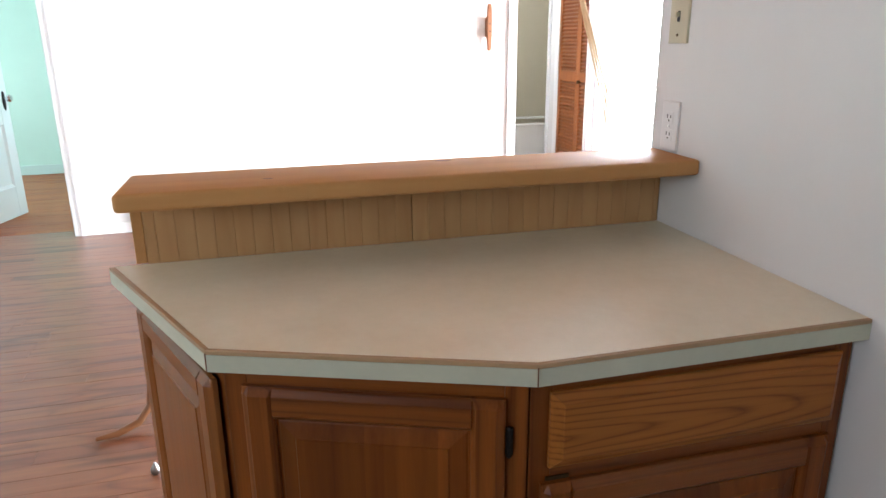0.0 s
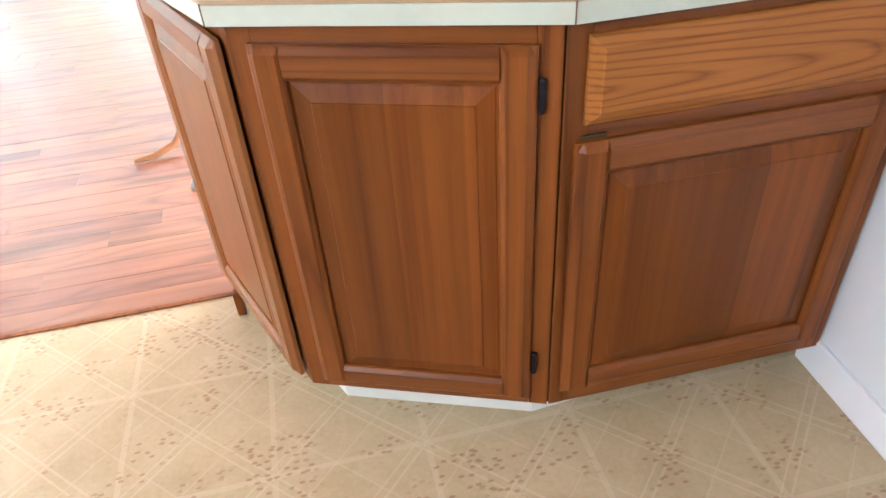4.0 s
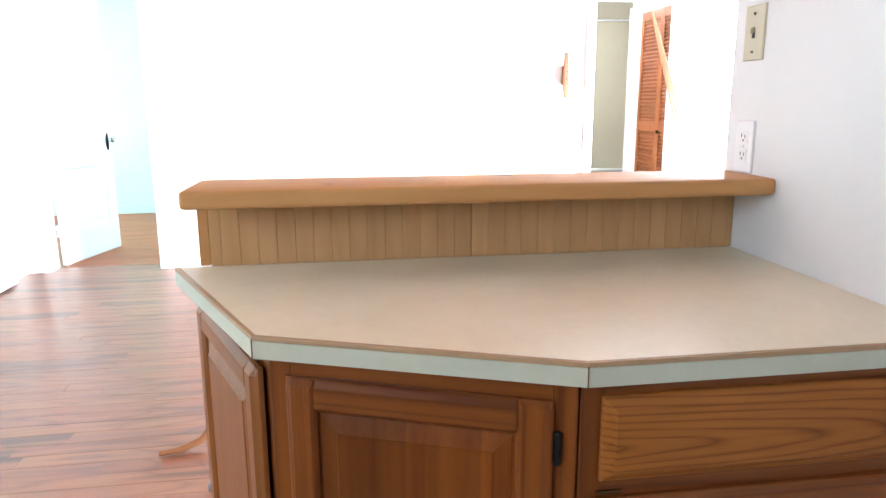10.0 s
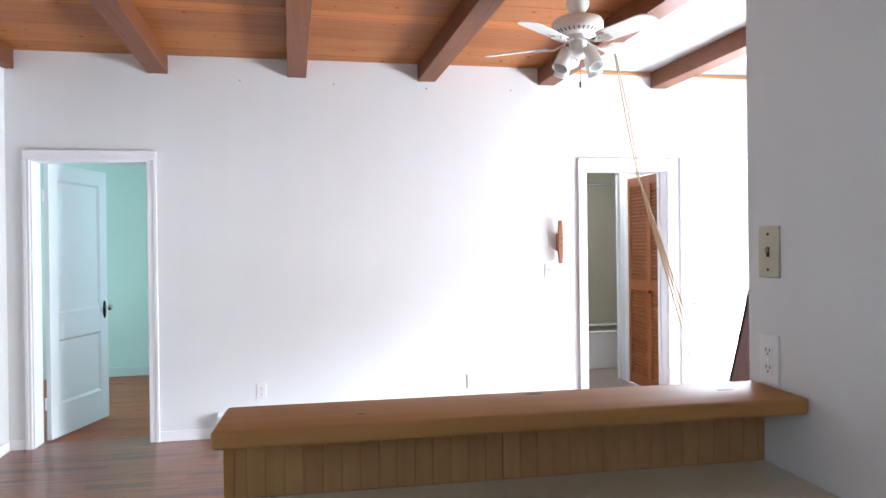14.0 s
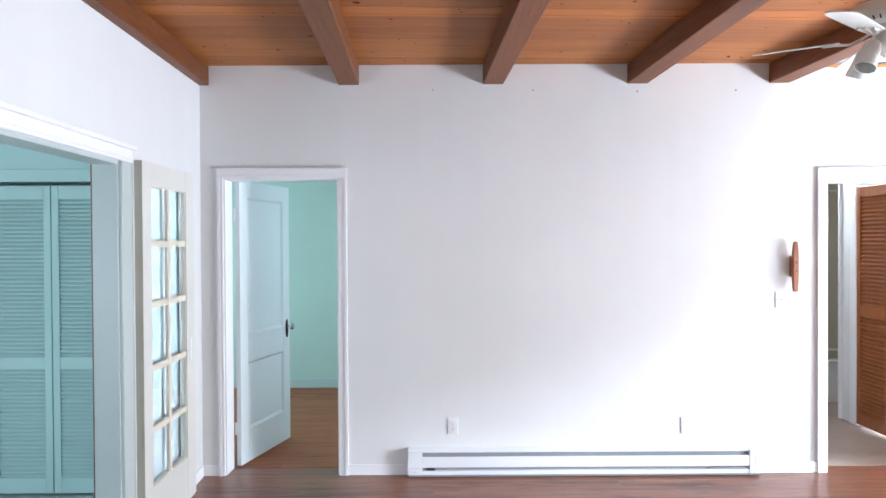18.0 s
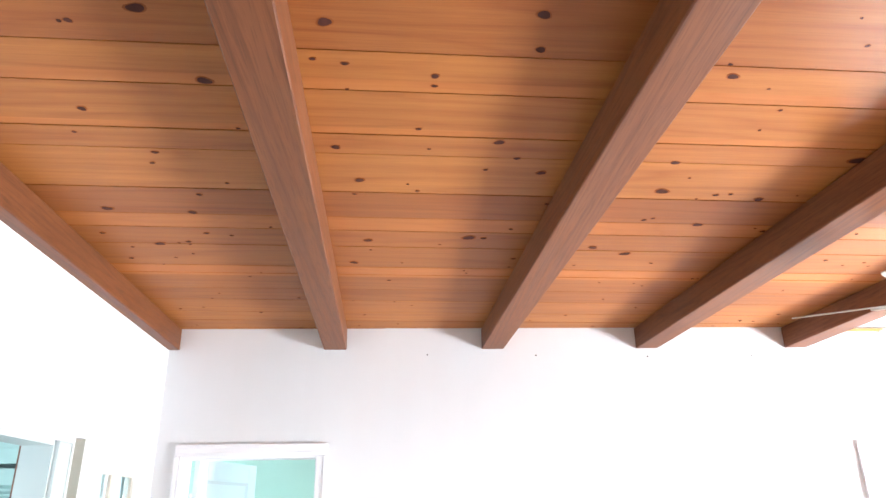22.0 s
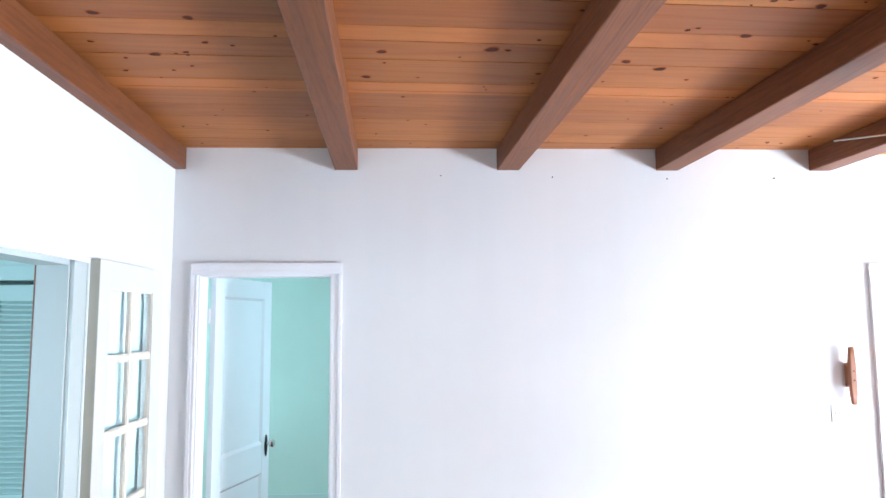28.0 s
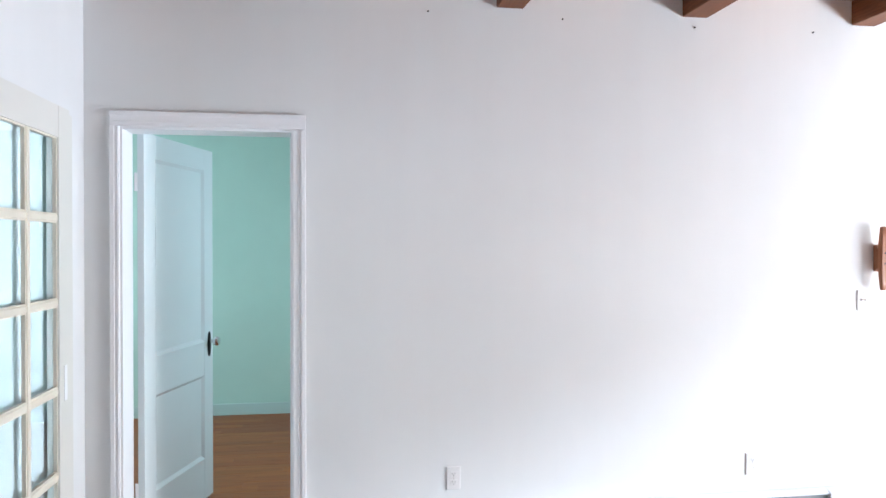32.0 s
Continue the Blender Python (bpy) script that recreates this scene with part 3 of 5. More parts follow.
# beams
bmm = bmesh.new()
prism(bmm, [(-0.07, 0), (0.07, 0), (0.07 + SK * 7.55, -7.55), (-0.07 + SK * 7.55, -7.55)], 2.685, TOP - 0.002)
beam_mesh = data("beam", bmm, BEAM, 0.004, 1)
for i, x in enumerate((-0.005, 1.024, 2.014, 3.004, 3.977, 4.951, 5.92)):
    bo = new("ceiling_beam", beam_mesh)
    bo.location = (x, -0.001, random.uniform(-0.002, 0.002))
    tagged(bo, "exposed reddish fir ceiling beam" if i else "exposed fir ceiling beam along the side wall", "beam", "ceiling beams", "structure")

# floors
sub = slab("floor", -0.24, 6.5, -3.80, 0.5, -0.12, -0.012, FLOORW, "worn reddish brown strip wood floor", "floor")
slab("kitchen_floor", -0.24, 6.5, -7.6, -3.803, -0.12, 0.0, VINYL, "beige sheet vinyl printed with squares and sprigs", "floor")
tagged(slab("threshold_strip", 0.1, 3.1, -3.812, -3.795, 0.0, 0.004, OAK, "narrow brown strip between vinyl and wood floor", "trim", bevel=0.002))
slab("floor_hall", 4.0, 6.8, 0.5, 3.4, -0.12, -0.006, TILE, "pale tile floor of the hall and bathroom", "floor")
slab("floor_bedroom", -3.2, -0.0, -4.2, -0.2, -0.12, 0.0, CARPET, "pale grey green bedroom floor", "floor")
slab("floor_back_room", -1.9, 2.3, 0.51, 2.9, -0.12, -0.012, FLOORR, "brown strip wood floor of the back room", "floor")
slab("ground", -60, 60, -60, 60, -0.5, -0.3, EARTH, "dry garden ground outside", "ground")

# bedroom, behind the glazed doors
slab("wall_bedroom_west", -3.2, -3.05, -4.2, -0.2, 0, 2.6, PALE, "pale green bedroom wall", "wall")
# opening out of view, cut for the bedroom fill lamp
bw = bmesh.new()
for x0, x1, z0, z1 in ((-3.2, -2.25, 0, 2.6), (-0.55, 0.0, 0, 2.6), (-2.25, -0.55, 0, 0.7), (-2.25, -0.55, 2.1, 2.6)):
    box(bw, x0, x1, -4.3, -4.2, z0, z1)
tagged(part("wall_bedroom_south", bw, PALE), "pale green bedroom wall with an added opening for light", "wall", "", "structure")
cw = bmesh.new()
box(cw, -3.05, -0.13, -0.40, -0.28, 2.065, 2.6)
box(cw, -0.42, -0.13, -0.40, -0.28, 0, 2.065)
box(cw, -3.05, -2.0, -0.40, -0.28, 0, 2.065)
tagged(part("wall_closet", cw, PALE), "pale green wall round the closet", "wall", "", "structure")
slab("wall_closet_back", -2.1, -0.3, -0.02, 0.0, 0, 2.6, PALE, "wall at the back of the closet", "wall")
slab("ceiling_bedroom", -3.2, -0.1, -4.3, 0.0, 2.6, 2.7, WALL, "white bedroom ceiling", "ceiling")

# back room, behind the panelled door
slab("wall_back_room_north", -1.9, 2.3, 2.83, 2.95, 0, 2.5, TEAL, "teal painted wall of the back room", "wall")
# unseen opening added to let the east fill lamp in
bw = bmesh.new()
for y0, y1, z0, z1 in ((FW, 0.45, 0, 2.5), (1.45, 2.83, 0, 2.5), (0.45, 1.45, 0, 0.85), (0.45, 1.45, 2.05, 2.5)):
    box(bw, 2.2, 2.3, y0, y1, z0, z1)
tagged(part("wall_back_room_east", bw, TEAL), "teal painted side wall with an added opening for light", "wall", "", "structure")
# unseen opening added to let the west fill lamp in
bw = bmesh.new()
for y0, y1, z0, z1 in ((FW, 0.8, 0, 2.5), (2.0, 2.83, 0, 2.5), (0.8, 2.0, 0, 0.8), (0.8, 2.0, 2.1, 2.5)):
    box(bw, -2.0, -1.9, y0, y1, z0, z1)
tagged(part("wall_back_room_west", bw, TEAL), "teal painted side wall with an added opening for light", "wall", "", "structure")
slab("ceiling_back_room", -2.0, 2.3, FW, 2.95, 2.5, 2.6, WALL, "white ceiling of the back room", "ceiling")
bk = bmesh.new()
box(bk, -1.9, D1[0] - 0.07, FW + 0.001, FW + 0.012, 0, 2.5)
box(bk, D1[1] + 0.07, 2.2, FW + 0.001, FW + 0.012, 0, 2.5)
tagged(part("wall_back_room_south", bk, TEAL), "teal painted wall of the back room", "wall", "", "structure")

# hall and bathroom, behind the right opening
slab("wall_hall_west", 4.12, 4.22, FW, 3.4, 0, 2.5, WALL, "white hall wall", "wall")
hw = bmesh.new()
box(hw, 5.24, 5.36, FW, 0.30, 0, 2.5)
box(hw, 5.24, 5.36, 1.17, 1.42, 0, 2.5)
box(hw, 5.24, 5.36, 0.30, 1.17, 2.06, 2.5)
tagged(part("wall_hall_east", hw, WALL), "white hall wall with closet opening", "wall", "", "structure")
slab("wall_hall_closet", 5.9, 6.0, FW, 1.42, 0, 2.5, WALL, "back of the hall closet", "wall")
slab("wall_bath_south", 5.36, 6.8, 1.42, 1.54, 0, 2.5, WALL, "white bathroom wall", "wall")
slab("wall_bath_north", 4.12, 6.8, 2.78, 2.9, 0, 2.5, BEIGE, "beige shower surround wall", "wall")
slab("wall_bath_east", 6.7, 6.8, 1.54, 2.78, 0, 2.5, BEIGE, "beige shower surround wall", "wall")
slab("ceiling_hall", 4.0, 6.8, FW, 2.9, 2.5, 2.6, WALL, "white hall ceiling", "ceiling")

# baseboards of the living room and side rooms
def board(name, pts, z1, material, label):
    bm = bmesh.new()
    prism(bm, pts, 0.0, z1)
    return tagged(part(name, bm, material, bevel=0.003), label, "baseboard", "", "structure")


for a, b in ((0.015, 0.117), (1.007, 1.417), (3.83, 4.237), (5.076, 5.13)):
    board("baseboard", [(a, -0.012), (b, -0.012), (b, -0.0005), (a, -0.0005)], 0.075, TRIM, "white painted baseboard on the far wall")
board("baseboard", [(0.001, -0.013), (0.013, -0.013), (0.013 + SK * 1.15, -1.165), (0.001 + SK * 1.15, -1.165)], 0.075, TRIM, "white painted baseboard on the side wall")
board("baseboard", [(kx(-7.5) - 0.012, -7.5), (kx(-7.5) - 0.0005, -7.5), (kx(-4.4) - 0.0005, -4.40), (kx(-4.4) - 0.012, -4.40)], 0.085, TRIM, "white painted baseboard beside the cabinet")
board("baseboard", [(-1.8, 2.815), (2.2, 2.815), (2.2, 2.829), (-1.8, 2.829)], 0.10, PALE, "pale baseboard of the back room")


# ---- door and window trim ----
def casing_leg(x0, x1, z0, z1, outer, material=TRIM):
    """An upright casing on the far wall, with a raised outer edge."""
    bm = bmesh.new()
    box(bm, x0, x1, -0.016, -0.001, z0, z1)
    a, b = (x0, x0 + 0.02) if outer < 0 else (x1 - 0.02, x1)
    box(bm, a, b, -0.022, -0.0162, z0, z1)
    c, d = (x0 + 0.030, x0 + 0.036) if outer < 0 else (x1 - 0.036, x1 - 0.030)
    box(bm, c, d, -0.0185, -0.0162, z0, z1)
    return tagged(part("trim", bm, material, bevel=0.002, segs=1), "white gloss painted door casing", "trim", "", "structure")


def casing_head(x0, x1, z0, z1, material=TRIM):
    bm = bmesh.new()
    box(bm, x0, x1, -0.017, -0.001, z0, z1)
    box(bm, x0, x1, -0.023, -0.0172, z1 - 0.02, z1)
    box(bm, x0 + 0.02, x1 - 0.02, -0.0195, -0.0172, z1 - 0.052, z1 - 0.045)
    return tagged(part("trim", bm, material, bevel=0.002, segs=1), "white gloss painted head casing", "trim", "", "structure")


def opening(x0, x1, o0, o1, top, out_top):
    casing_leg(o0, x0 + 0.008, 0, top - 0.008, -1)
    casing_leg(x1 - 0.008, o1, 0, top - 0.008, 1)
    casing_head(o0, o1, top - 0.006, out_top)
    for a, b, z0, z1 in ((x0 - 0.001, x0 + 0.018, 0, top), (x1 - 0.018, x1 + 0.001, 0, top), (x0 + 0.0185, x1 - 0.0185, top - 0.018, top + 0.001)):
        slab("door_jamb", a, b, -0.0005, FW + 0.0005, z0, z1, TRIM, "white painted door jamb", "door jamb", bevel=0.001)
    slab("door_stop", x1 - 0.03, x1 - 0.0185, FW - 0.06, FW - 0.045, 0, top - 0.02, TRIM, "white painted door stop", "door jamb")


opening(D1[0], D1[1], 0.118, 1.006, DH1, 2.118)
opening(D2[0], D2[1], 4.238, 5.075, DH, 2.102)
slab("sill_hall", D2[0], D2[1], 0.13, 0.52, -0.02, 0.002, TILE, "tile edge in the hall doorway", "floor")

# casing round the wide opening of the side wall
AX = math.degrees(math.atan(SK))
wide = pose(0, 0, 0, 0, 0, AX)  # local y runs along the skewed wall
cs = bmesh.new()
box(cs, 0.001, 0.018, LO[0] - 0.008, -1.175, 0, 2.02)
box(cs, 0.0183, 0.022, -1.19, -1.175, 0, 2.02)
tagged(part("trim", cs, JAMB, bevel=0.002, segs=1, at=wide), "grey green painted casing beside glazed doors", "trim", "", "structure")
cs = bmesh.new()
box(cs, 0.001, 0.018, -3.09, LO[1] + 0.008, 0, 2.02)
tagged(part("trim", cs, TRIM, bevel=0.002, segs=1, at=wide), "white painted casing of the wide opening", "trim", "", "structure")
cs = bmesh.new()
box(cs, 0.001, 0.019, -3.09, -1.175, 2.021, 2.10)
box(cs, 0.0195, 0.024, -3.09, -1.175, 2.035, 2.043)
box(cs, 0.0195, 0.04, -3.1, -1.165, 2.085, 2.108)
tagged(part("trim", cs, TRIM, bevel=0.003, segs=1, at=wide), "white painted head casing with small cap", "trim", "", "structure")
for a, b in ((LO[0] - 0.019, LO[0] + 0.001), (LO[1] - 0.001, LO[1] + 0.019)):
    jb = bmesh.new()
    box(jb, -0.125, 0.0005, a, b, 0, 2.02)
    tagged(part("door_jamb", jb, JAMB, bevel=0.001, segs=1, at=wide), "pale green painted jamb of the wide opening", "door jamb", "", "structure")
jb = bmesh.new()
box(jb, -0.125, 0.0005, LO[1], LO[0], 2.0, 2.0205)
tagged(part("door_jamb", jb, JAMB, at=wide), "pale green painted head jamb", "door jamb", "", "structure")
# dark strip drawn where the jamb's rear edge lies in shade
je = bmesh.new()
box(je, -0.131, -0.1255, LO[0] - 0.0195, LO[0] - 0.012, 0, 2.0)
tagged(part("trim", je, KNOT, at=wide), "dark strip for the shadow line at the jamb edge", "trim", "", "structure")
th = bmesh.new()
box(th, -0.035, 0.03, LO[1] - 0.01, LO[0] - 0.02, 0.0, 0.010)
tagged(part("threshold", th, CHROME, bevel=0.004, at=wide), "worn metal threshold strip", "trim", "", "structure")


# ---- doors ----
def panel_door(name, m, width, height, material, label):
    """A two panel door; the hinge edge at x = 0, the face that shows towards -y."""
    d = thing(name, label, "door", m, "", "structure")
    t = 0.036
    st = 0.105
    bit("stile", 0, st, 0, t, 0, height, material, d, 0.002)
    bit("stile", width - st, width, 0, t, 0, height, material, d, 0.002)
    for z0, z1 in ((0, 0.24), (0.725, 0.922), (height - 0.12, height)):
        bit("rail", st + 0.0005, width - st - 0.0005, 0.0005, t - 0.0005, z0, z1, material, d, 0.002)
    for z0, z1 in ((0.2405, 0.7245), (0.9225, height - 0.1205)):
        bm = bmesh.new()
        box(bm, st, width - st, 0.0139, t - 0.012, z0, z1)
        part("panel", bm, material, d)
        fr = bmesh.new()
        ring = [(st, z0), (width - st, z0), (width - st, z1), (st, z1)]
        q = 0.017
        inner = [(st + q, z0 + q), (width - st - q, z0 + q), (width - st - q, z1 - q), (st + q, z1 - q)]
        va = [fr.verts.new((x, 0.0005, z)) for x, z in ring]
        vb = [fr.verts.new((x, 0.0138, z)) for x, z in inner]
        vc = [fr.verts.new((x, 0.0141, z)) for x, z in ring]
        for i in range(4):
            fr.faces.new((va[i], va[(i + 1) % 4], vb[(i + 1) % 4], vb[i]))
            fr.faces.new((vb[i], vb[(i + 1) % 4], vc[(i + 1) % 4], vc[i]))
        part("panel_moulding", fr, DOORG, d, "glossy painted panel mould")
    pl = bmesh.new()
    lathe(pl, [(0.0005, -0.0005), (0.020, -0.0005), (0.020, -0.004), (0.015, -0.0065), (0.0005, -0.0068)], 24, 1, (0, 0, 0))
    plate = part("knob_plate", pl, IRON, d, "oval blackened knob plate", at=pose(width - 0.05, 0, 0.90) @ Matrix.Diagonal((1, 1, 3.7, 1)), smooth=True)
    kb = bmesh.new()
    lathe(kb, [(0.008, 0), (0.008, -0.02), (0.024, -0.03), (0.028, -0.045), (0.02, -0.058), (0.004, -0.06)], 16, 1, (width - 0.05, -0.005, 0.918))
    part("knob", kb, CHROME, d, "clear glass style round knob", smooth=True)
    return d


door1 = panel_door("door_1", pose(0.218, FW + 0.006, 0.012, 0, 0, 74.8), 0.735, 2.038, DOORP, "white two panel door standing open into back room")
for z in (0.22, 1.75):
    hb = bmesh.new()
    lathe(hb, [(0.006, 0), (0.006, 0.09)], 10, 2, (-0.004, 0.043, z))
    box(hb, -0.004, 0.0, 0.034, 0.046, z, z + 0.09)
    part("hinge", hb, TRIM, door1, "painted over hinge")


def glazed_leaf(name, m, width, height, cols, rows, z0, z1, side, top, material, label, t=0.036, mun=0.022, bar=None, pane=GLASS):
    """A glazed door: the hinge edge at x = 0; real panes between muntins."""
    d = thing(name, label, "door", m, "", "structure")
    bar = bar or material
    bit("stile", 0, side[0], 0, t, 0, height, material, d, 0.002)
    bit("stile", width - side[1], width, 0, t, 0, height, material, d, 0.002)
    bit("rail", side[0] + 0.0005, width - side[1] - 0.0005, 0.0005, t - 0.0005, 0, z0, material, d, 0.002)
    bit("rail", side[0] + 0.0005, width - side[1] - 0.0005, 0.0005, t - 0.0005, z1, height, material, d, 0.002)
    xs = [side[0] + (width - side[0] - side[1]) * i / cols for i in range(cols + 1)]
    zs = [z0 + (z1 - z0) * i / rows for i in range(rows + 1)] if isinstance(rows, int) else rows
    for x in xs[1:-1]:
        bit("muntin", x - mun / 2, x + mun / 2, 0.003, t / 2 + 0.005, z0 + 0.0005, z1 - 0.0005, bar, d, 0.004)
    for z in zs[1:-1]:
        for a, b in zip(xs, xs[1:]):
            bit("muntin", a + (mun / 2 if a != xs[0] else 0) + 0.0005, b - (mun / 2 if b != xs[-1] else 0) - 0.0005, 0.004, t / 2 + 0.004, z - mun / 2, z + mun / 2, bar, d, 0.004)
    for a, b in zip(xs, xs[1:]):
        for c, e in zip(zs, zs[1:]):
            g = bit("pane", a + 0.001, b - 0.001, t / 2 - 0.002, t / 2 + 0.002, c + 0.001, e - 0.001, pane, d)
            g.visible_shadow = False
            # glazing bead round each pane
            bm = bmesh.new()
            ax, bx = a + (mun / 2 if a != xs[0] else 0), b - (mun / 2 if b != xs[-1] else 0)
            cz, ez = c + (mun / 2 if c != zs[0] else 0), e - (mun / 2 if e != zs[-1] else 0)
            for p0, p1, r0, r1 in ((ax, ax + 0.006, cz, ez), (bx - 0.006, bx, cz, ez), (ax + 0.006, bx - 0.006, cz, cz + 0.006), (ax + 0.006, bx - 0.006, ez - 0.006, ez)):
                box(bm, p0, p1, 0.008, t / 2 - 0.0025, r0, r1)
            part("glazing_bead", bm, bar, d)
    return d


# olive grey of the hinge edge, darkened for the shade on that side
OLIVE = paint("worn_olive_shaded_paint", (0.49, 0.50, 0.42), 0.5, 0.14, 0.3, 60)
TAN = paint("primed_muntin", (0.73, 0.685, 0.58), 0.4, 0.06, 0.1, 90)
# the leaf stands folded back along the side wall: its hinge edge nearest the opening
fd = glazed_leaf("door_2", pose(0.087, -1.112, 0.018, 0, 0, 90 + AX * 0.1), 0.722, 2.027, 2, [0.268, 0.572, 0.907, 1.254, 1.586, 1.902], 0.268, 1.902, (0.108, 0.106), 0.125, CREAM,
                 "cream glazed ten pane door folded back along the wall", t=0.050, mun=0.026, bar=TAN, pane=DIMGLASS)
bit("hinge_edge", -0.0025, -0.0003, 0.001, 0.0625, 0.001, 2.026, OLIVE, fd, 0.0, "worn olive grey hinge edge, shade in its colour")
bit("edge_strip", 0.7225, 0.7300, 0.004, 0.030, 0.002, 2.02, KNOT, fd, 0.0, "thin dark brown strip beside the cover strip")
bit("astragal", 0.7305, 0.785, 0.012, 0.040, -0.008, 2.015, CREAM, fd, 0.003, "pale cover strip along the free edge")
for z in (0.295, 1.752):
    hb = bmesh.new()
    lathe(hb, [(0.007, 0), (0.007, 0.028), (0.0055, 0.03), (0.0055, 0.034), (0.007, 0.036), (0.007, 0.07), (0.0055, 0.072), (0.0055, 0.076), (0.007, 0.078), (0.007, 0.11)], 10, 2, (-0.010, 0.058, z))
    box(hb, -0.030, -0.010, 0.057, 0.060, z, z + 0.11)
    box(hb, -0.004, -0.0028, 0.046, 0.058, z, z + 0.11)
    part("hinge", hb, TRIM, fd, "white painted butt hinge", 0.0)
hp = bmesh.new()
box(hp, 0.655, 0.683, -0.0035, -0.0005, 0.86, 1.0)
part("latch_plate", hp, TRIM, fd, "painted latch plate", 0.001)

gd = glazed_leaf("door_3", pose(D3[0] + 0.006, 0.03, 0.012), D3[1] - D3[0] - 0.012, 2.02, 3, 5, 0.27, 1.90, (0.115, 0.115), 0.12, TRIM, "white glazed fifteen pane garden door, closed", t=0.04)
pl = bmesh.new()
box(pl, 0.035, 0.08, -0.005, -0.0005, 0.76, 0.93)
plate = part("handle_plate", pl, STEEL, gd, "steel handle plate", 0.003)
kb = bmesh.new()
tube(kb, [(0.057, -0.005, 0.88), (0.057, -0.04, 0.88), (0.07, -0.05, 0.88), (0.15, -0.05, 0.88)], 0.008)
part("lever", kb, STEEL, plate, smooth=True)
casing_leg(D3[0] - 0.065, D3[0], 0, 2.04, -1)
casing_leg(D3[1], D3[1] + 0.065, 0, 2.04, 1)
casing_head(D3[0] - 0.065, D3[1] + 0.065, 2.041, 2.11)


def louvre_leaf(name, m, width, height, mid0, mid1, material, label, group, pitch, slat_d=0.03):
    """A louvred folding panel: frame pieces and slats that can be told apart."""
    d = thing(name, label, "closet door", m, group)
    st, t = 0.045, 0.028
    bit("stile", 0, st, 0, t, 0, height, material, d, 0.002)
    bit("stile", width - st, width, 0, t, 0, height, material, d, 0.002)
    for z0, z1 in ((0, 0.10), (mid0, mid1), (height - 0.085, height)):
        bit("rail", st + 0.0005, width - st - 0.0005, 0.001, t - 0.001, z0, z1, material, d, 0.002)
    bm = bmesh.new()
    box(bm, st + 0.001, width - st - 0.001, -slat_d / 2, slat_d / 2, -0.0035, 0.0035)
    me = data("slat", bm, material, 0.002, 1)
    for z0, z1 in ((0.10, mid0), (mid1, height - 0.085)):
        n = int((z1 - z0) / pitch)
        for i in range(n):
            s = part("slat", me, material, d)
            s.matrix_basis = pose(0, t / 2, z0 + (i + 0.5) * (z1 - z0) / n, 38, 0, 0)
    bit("backing", st, width - st, t - 0.006, t - 0.004, 0.1, height - 0.085, material, d)
    return d


# closet in the bedroom
for i in range(4):
    x0 = -2.0 + 0.394 * i
    leaf = louvre_leaf("bifold_door", pose(x0 + 0.004, -0.372, 0.02), 0.388, 1.955, 0.79, 0.87, PALE, "pale green louvred bifold closet door, closed", "bedroom closet doors", 0.026)
    if i in (1, 2):
        kb = bmesh.new()
        lathe(kb, [(0.006, 0), (0.006, -0.012), (0.014, -0.018), (0.014, -0.026), (0.004, -0.03)], 12, 1, (0.34 if i == 1 else 0.05, 0, 0.86))
        part("knob", kb, CHROME, leaf, smooth=True)
slab("closet_track", -2.0, -0.42, -0.37, -0.33, 2.0, 2.02, SLOT, "dark closet door track", "trim")
slab("closet_header", -2.06, -0.36, -0.418, -0.401, 1.995, 2.075, PALE, "pale green closet head casing", "trim", bevel=0.003)
slab("closet_casing", -0.42, -0.355, -0.418, -0.401, 0, 1.994, PALE, "pale green closet side casing", "trim", bevel=0.003)
slab("wall_bedroom_return", -0.14, -0.128, -1.2, -0.3, 0, 2.6, PALE, "pale green wall between closet and opening", "wall")

# wooden folding door in the hall
for i in range(2):
    leaf = louvre_leaf("bifold_door", pose(5.225 - 0.004 * i, 1.165 - 0.43 * i, 0.02, 0, 0, -90), 0.425, 2.03, 0.93, 1.02, PINE, "stained pine louvred bifold door in the hall", "hall closet doors", 0.034)
    if i == 1:
        kb = bmesh.new()
        lathe(kb, [(0.007, 0), (0.007, -0.014), (0.017, -0.02), (0.017, -0.03), (0.004, -0.034)], 12, 1, (0.06, 0, 0.93))
        part("knob", kb, BRASS, leaf, "aged brass round knob", smooth=True)
slab("trim", 5.222, 5.239, 1.172, 1.26, 0, 2.07, TRIM, "white casing beside the folding door", "trim", bevel=0.003)
slab("trim", 5.222, 5.239, 0.25, 0.30, 0, 2.07, TRIM, "white casing beside the folding door", "trim", bevel=0.003)
slab("trim", 5.21, 5.38, 1.40, 1.42, 0, 2.12, TRIM, "white casing at the bathroom", "trim", bevel=0.003)

# bathroom
tub = thing("bathtub", "white enamel bathtub below the shower wall", "bathtub", pose(4.45, 2.0, 0))
bit("apron", 0.0, 2.23, 0.0, 0.05, 0.0, 0.395, TUBM, tub, 0.006)
bit("basin", 0.001, 2.229, 0.051, 0.76, 0.0, 0.08, TUBM, tub, 0.01)
for a, b, c, d in ((-0.01, 2.24, -0.012, 0.075), (-0.01, 2.24, 0.70, 0.762), (-0.01, 0.10, 0.0755, 0.6995), (2.13, 2.24, 0.0755, 0.6995)):
    bit("rim", a, b, c, d, 0.3955, 0.42, TUBM, tub, 0.008)
rod = bmesh.new()
tube(rod, [(4.23, 2.05, 2.08), (6.69, 2.05, 2.08)], 0.012, 10)
tagged(part("shower_rod", rod, CHROME, smooth=True), "chrome shower curtain rod", "curtain rod")


# ---- peninsula ----
CT = 0.874  # counter's height
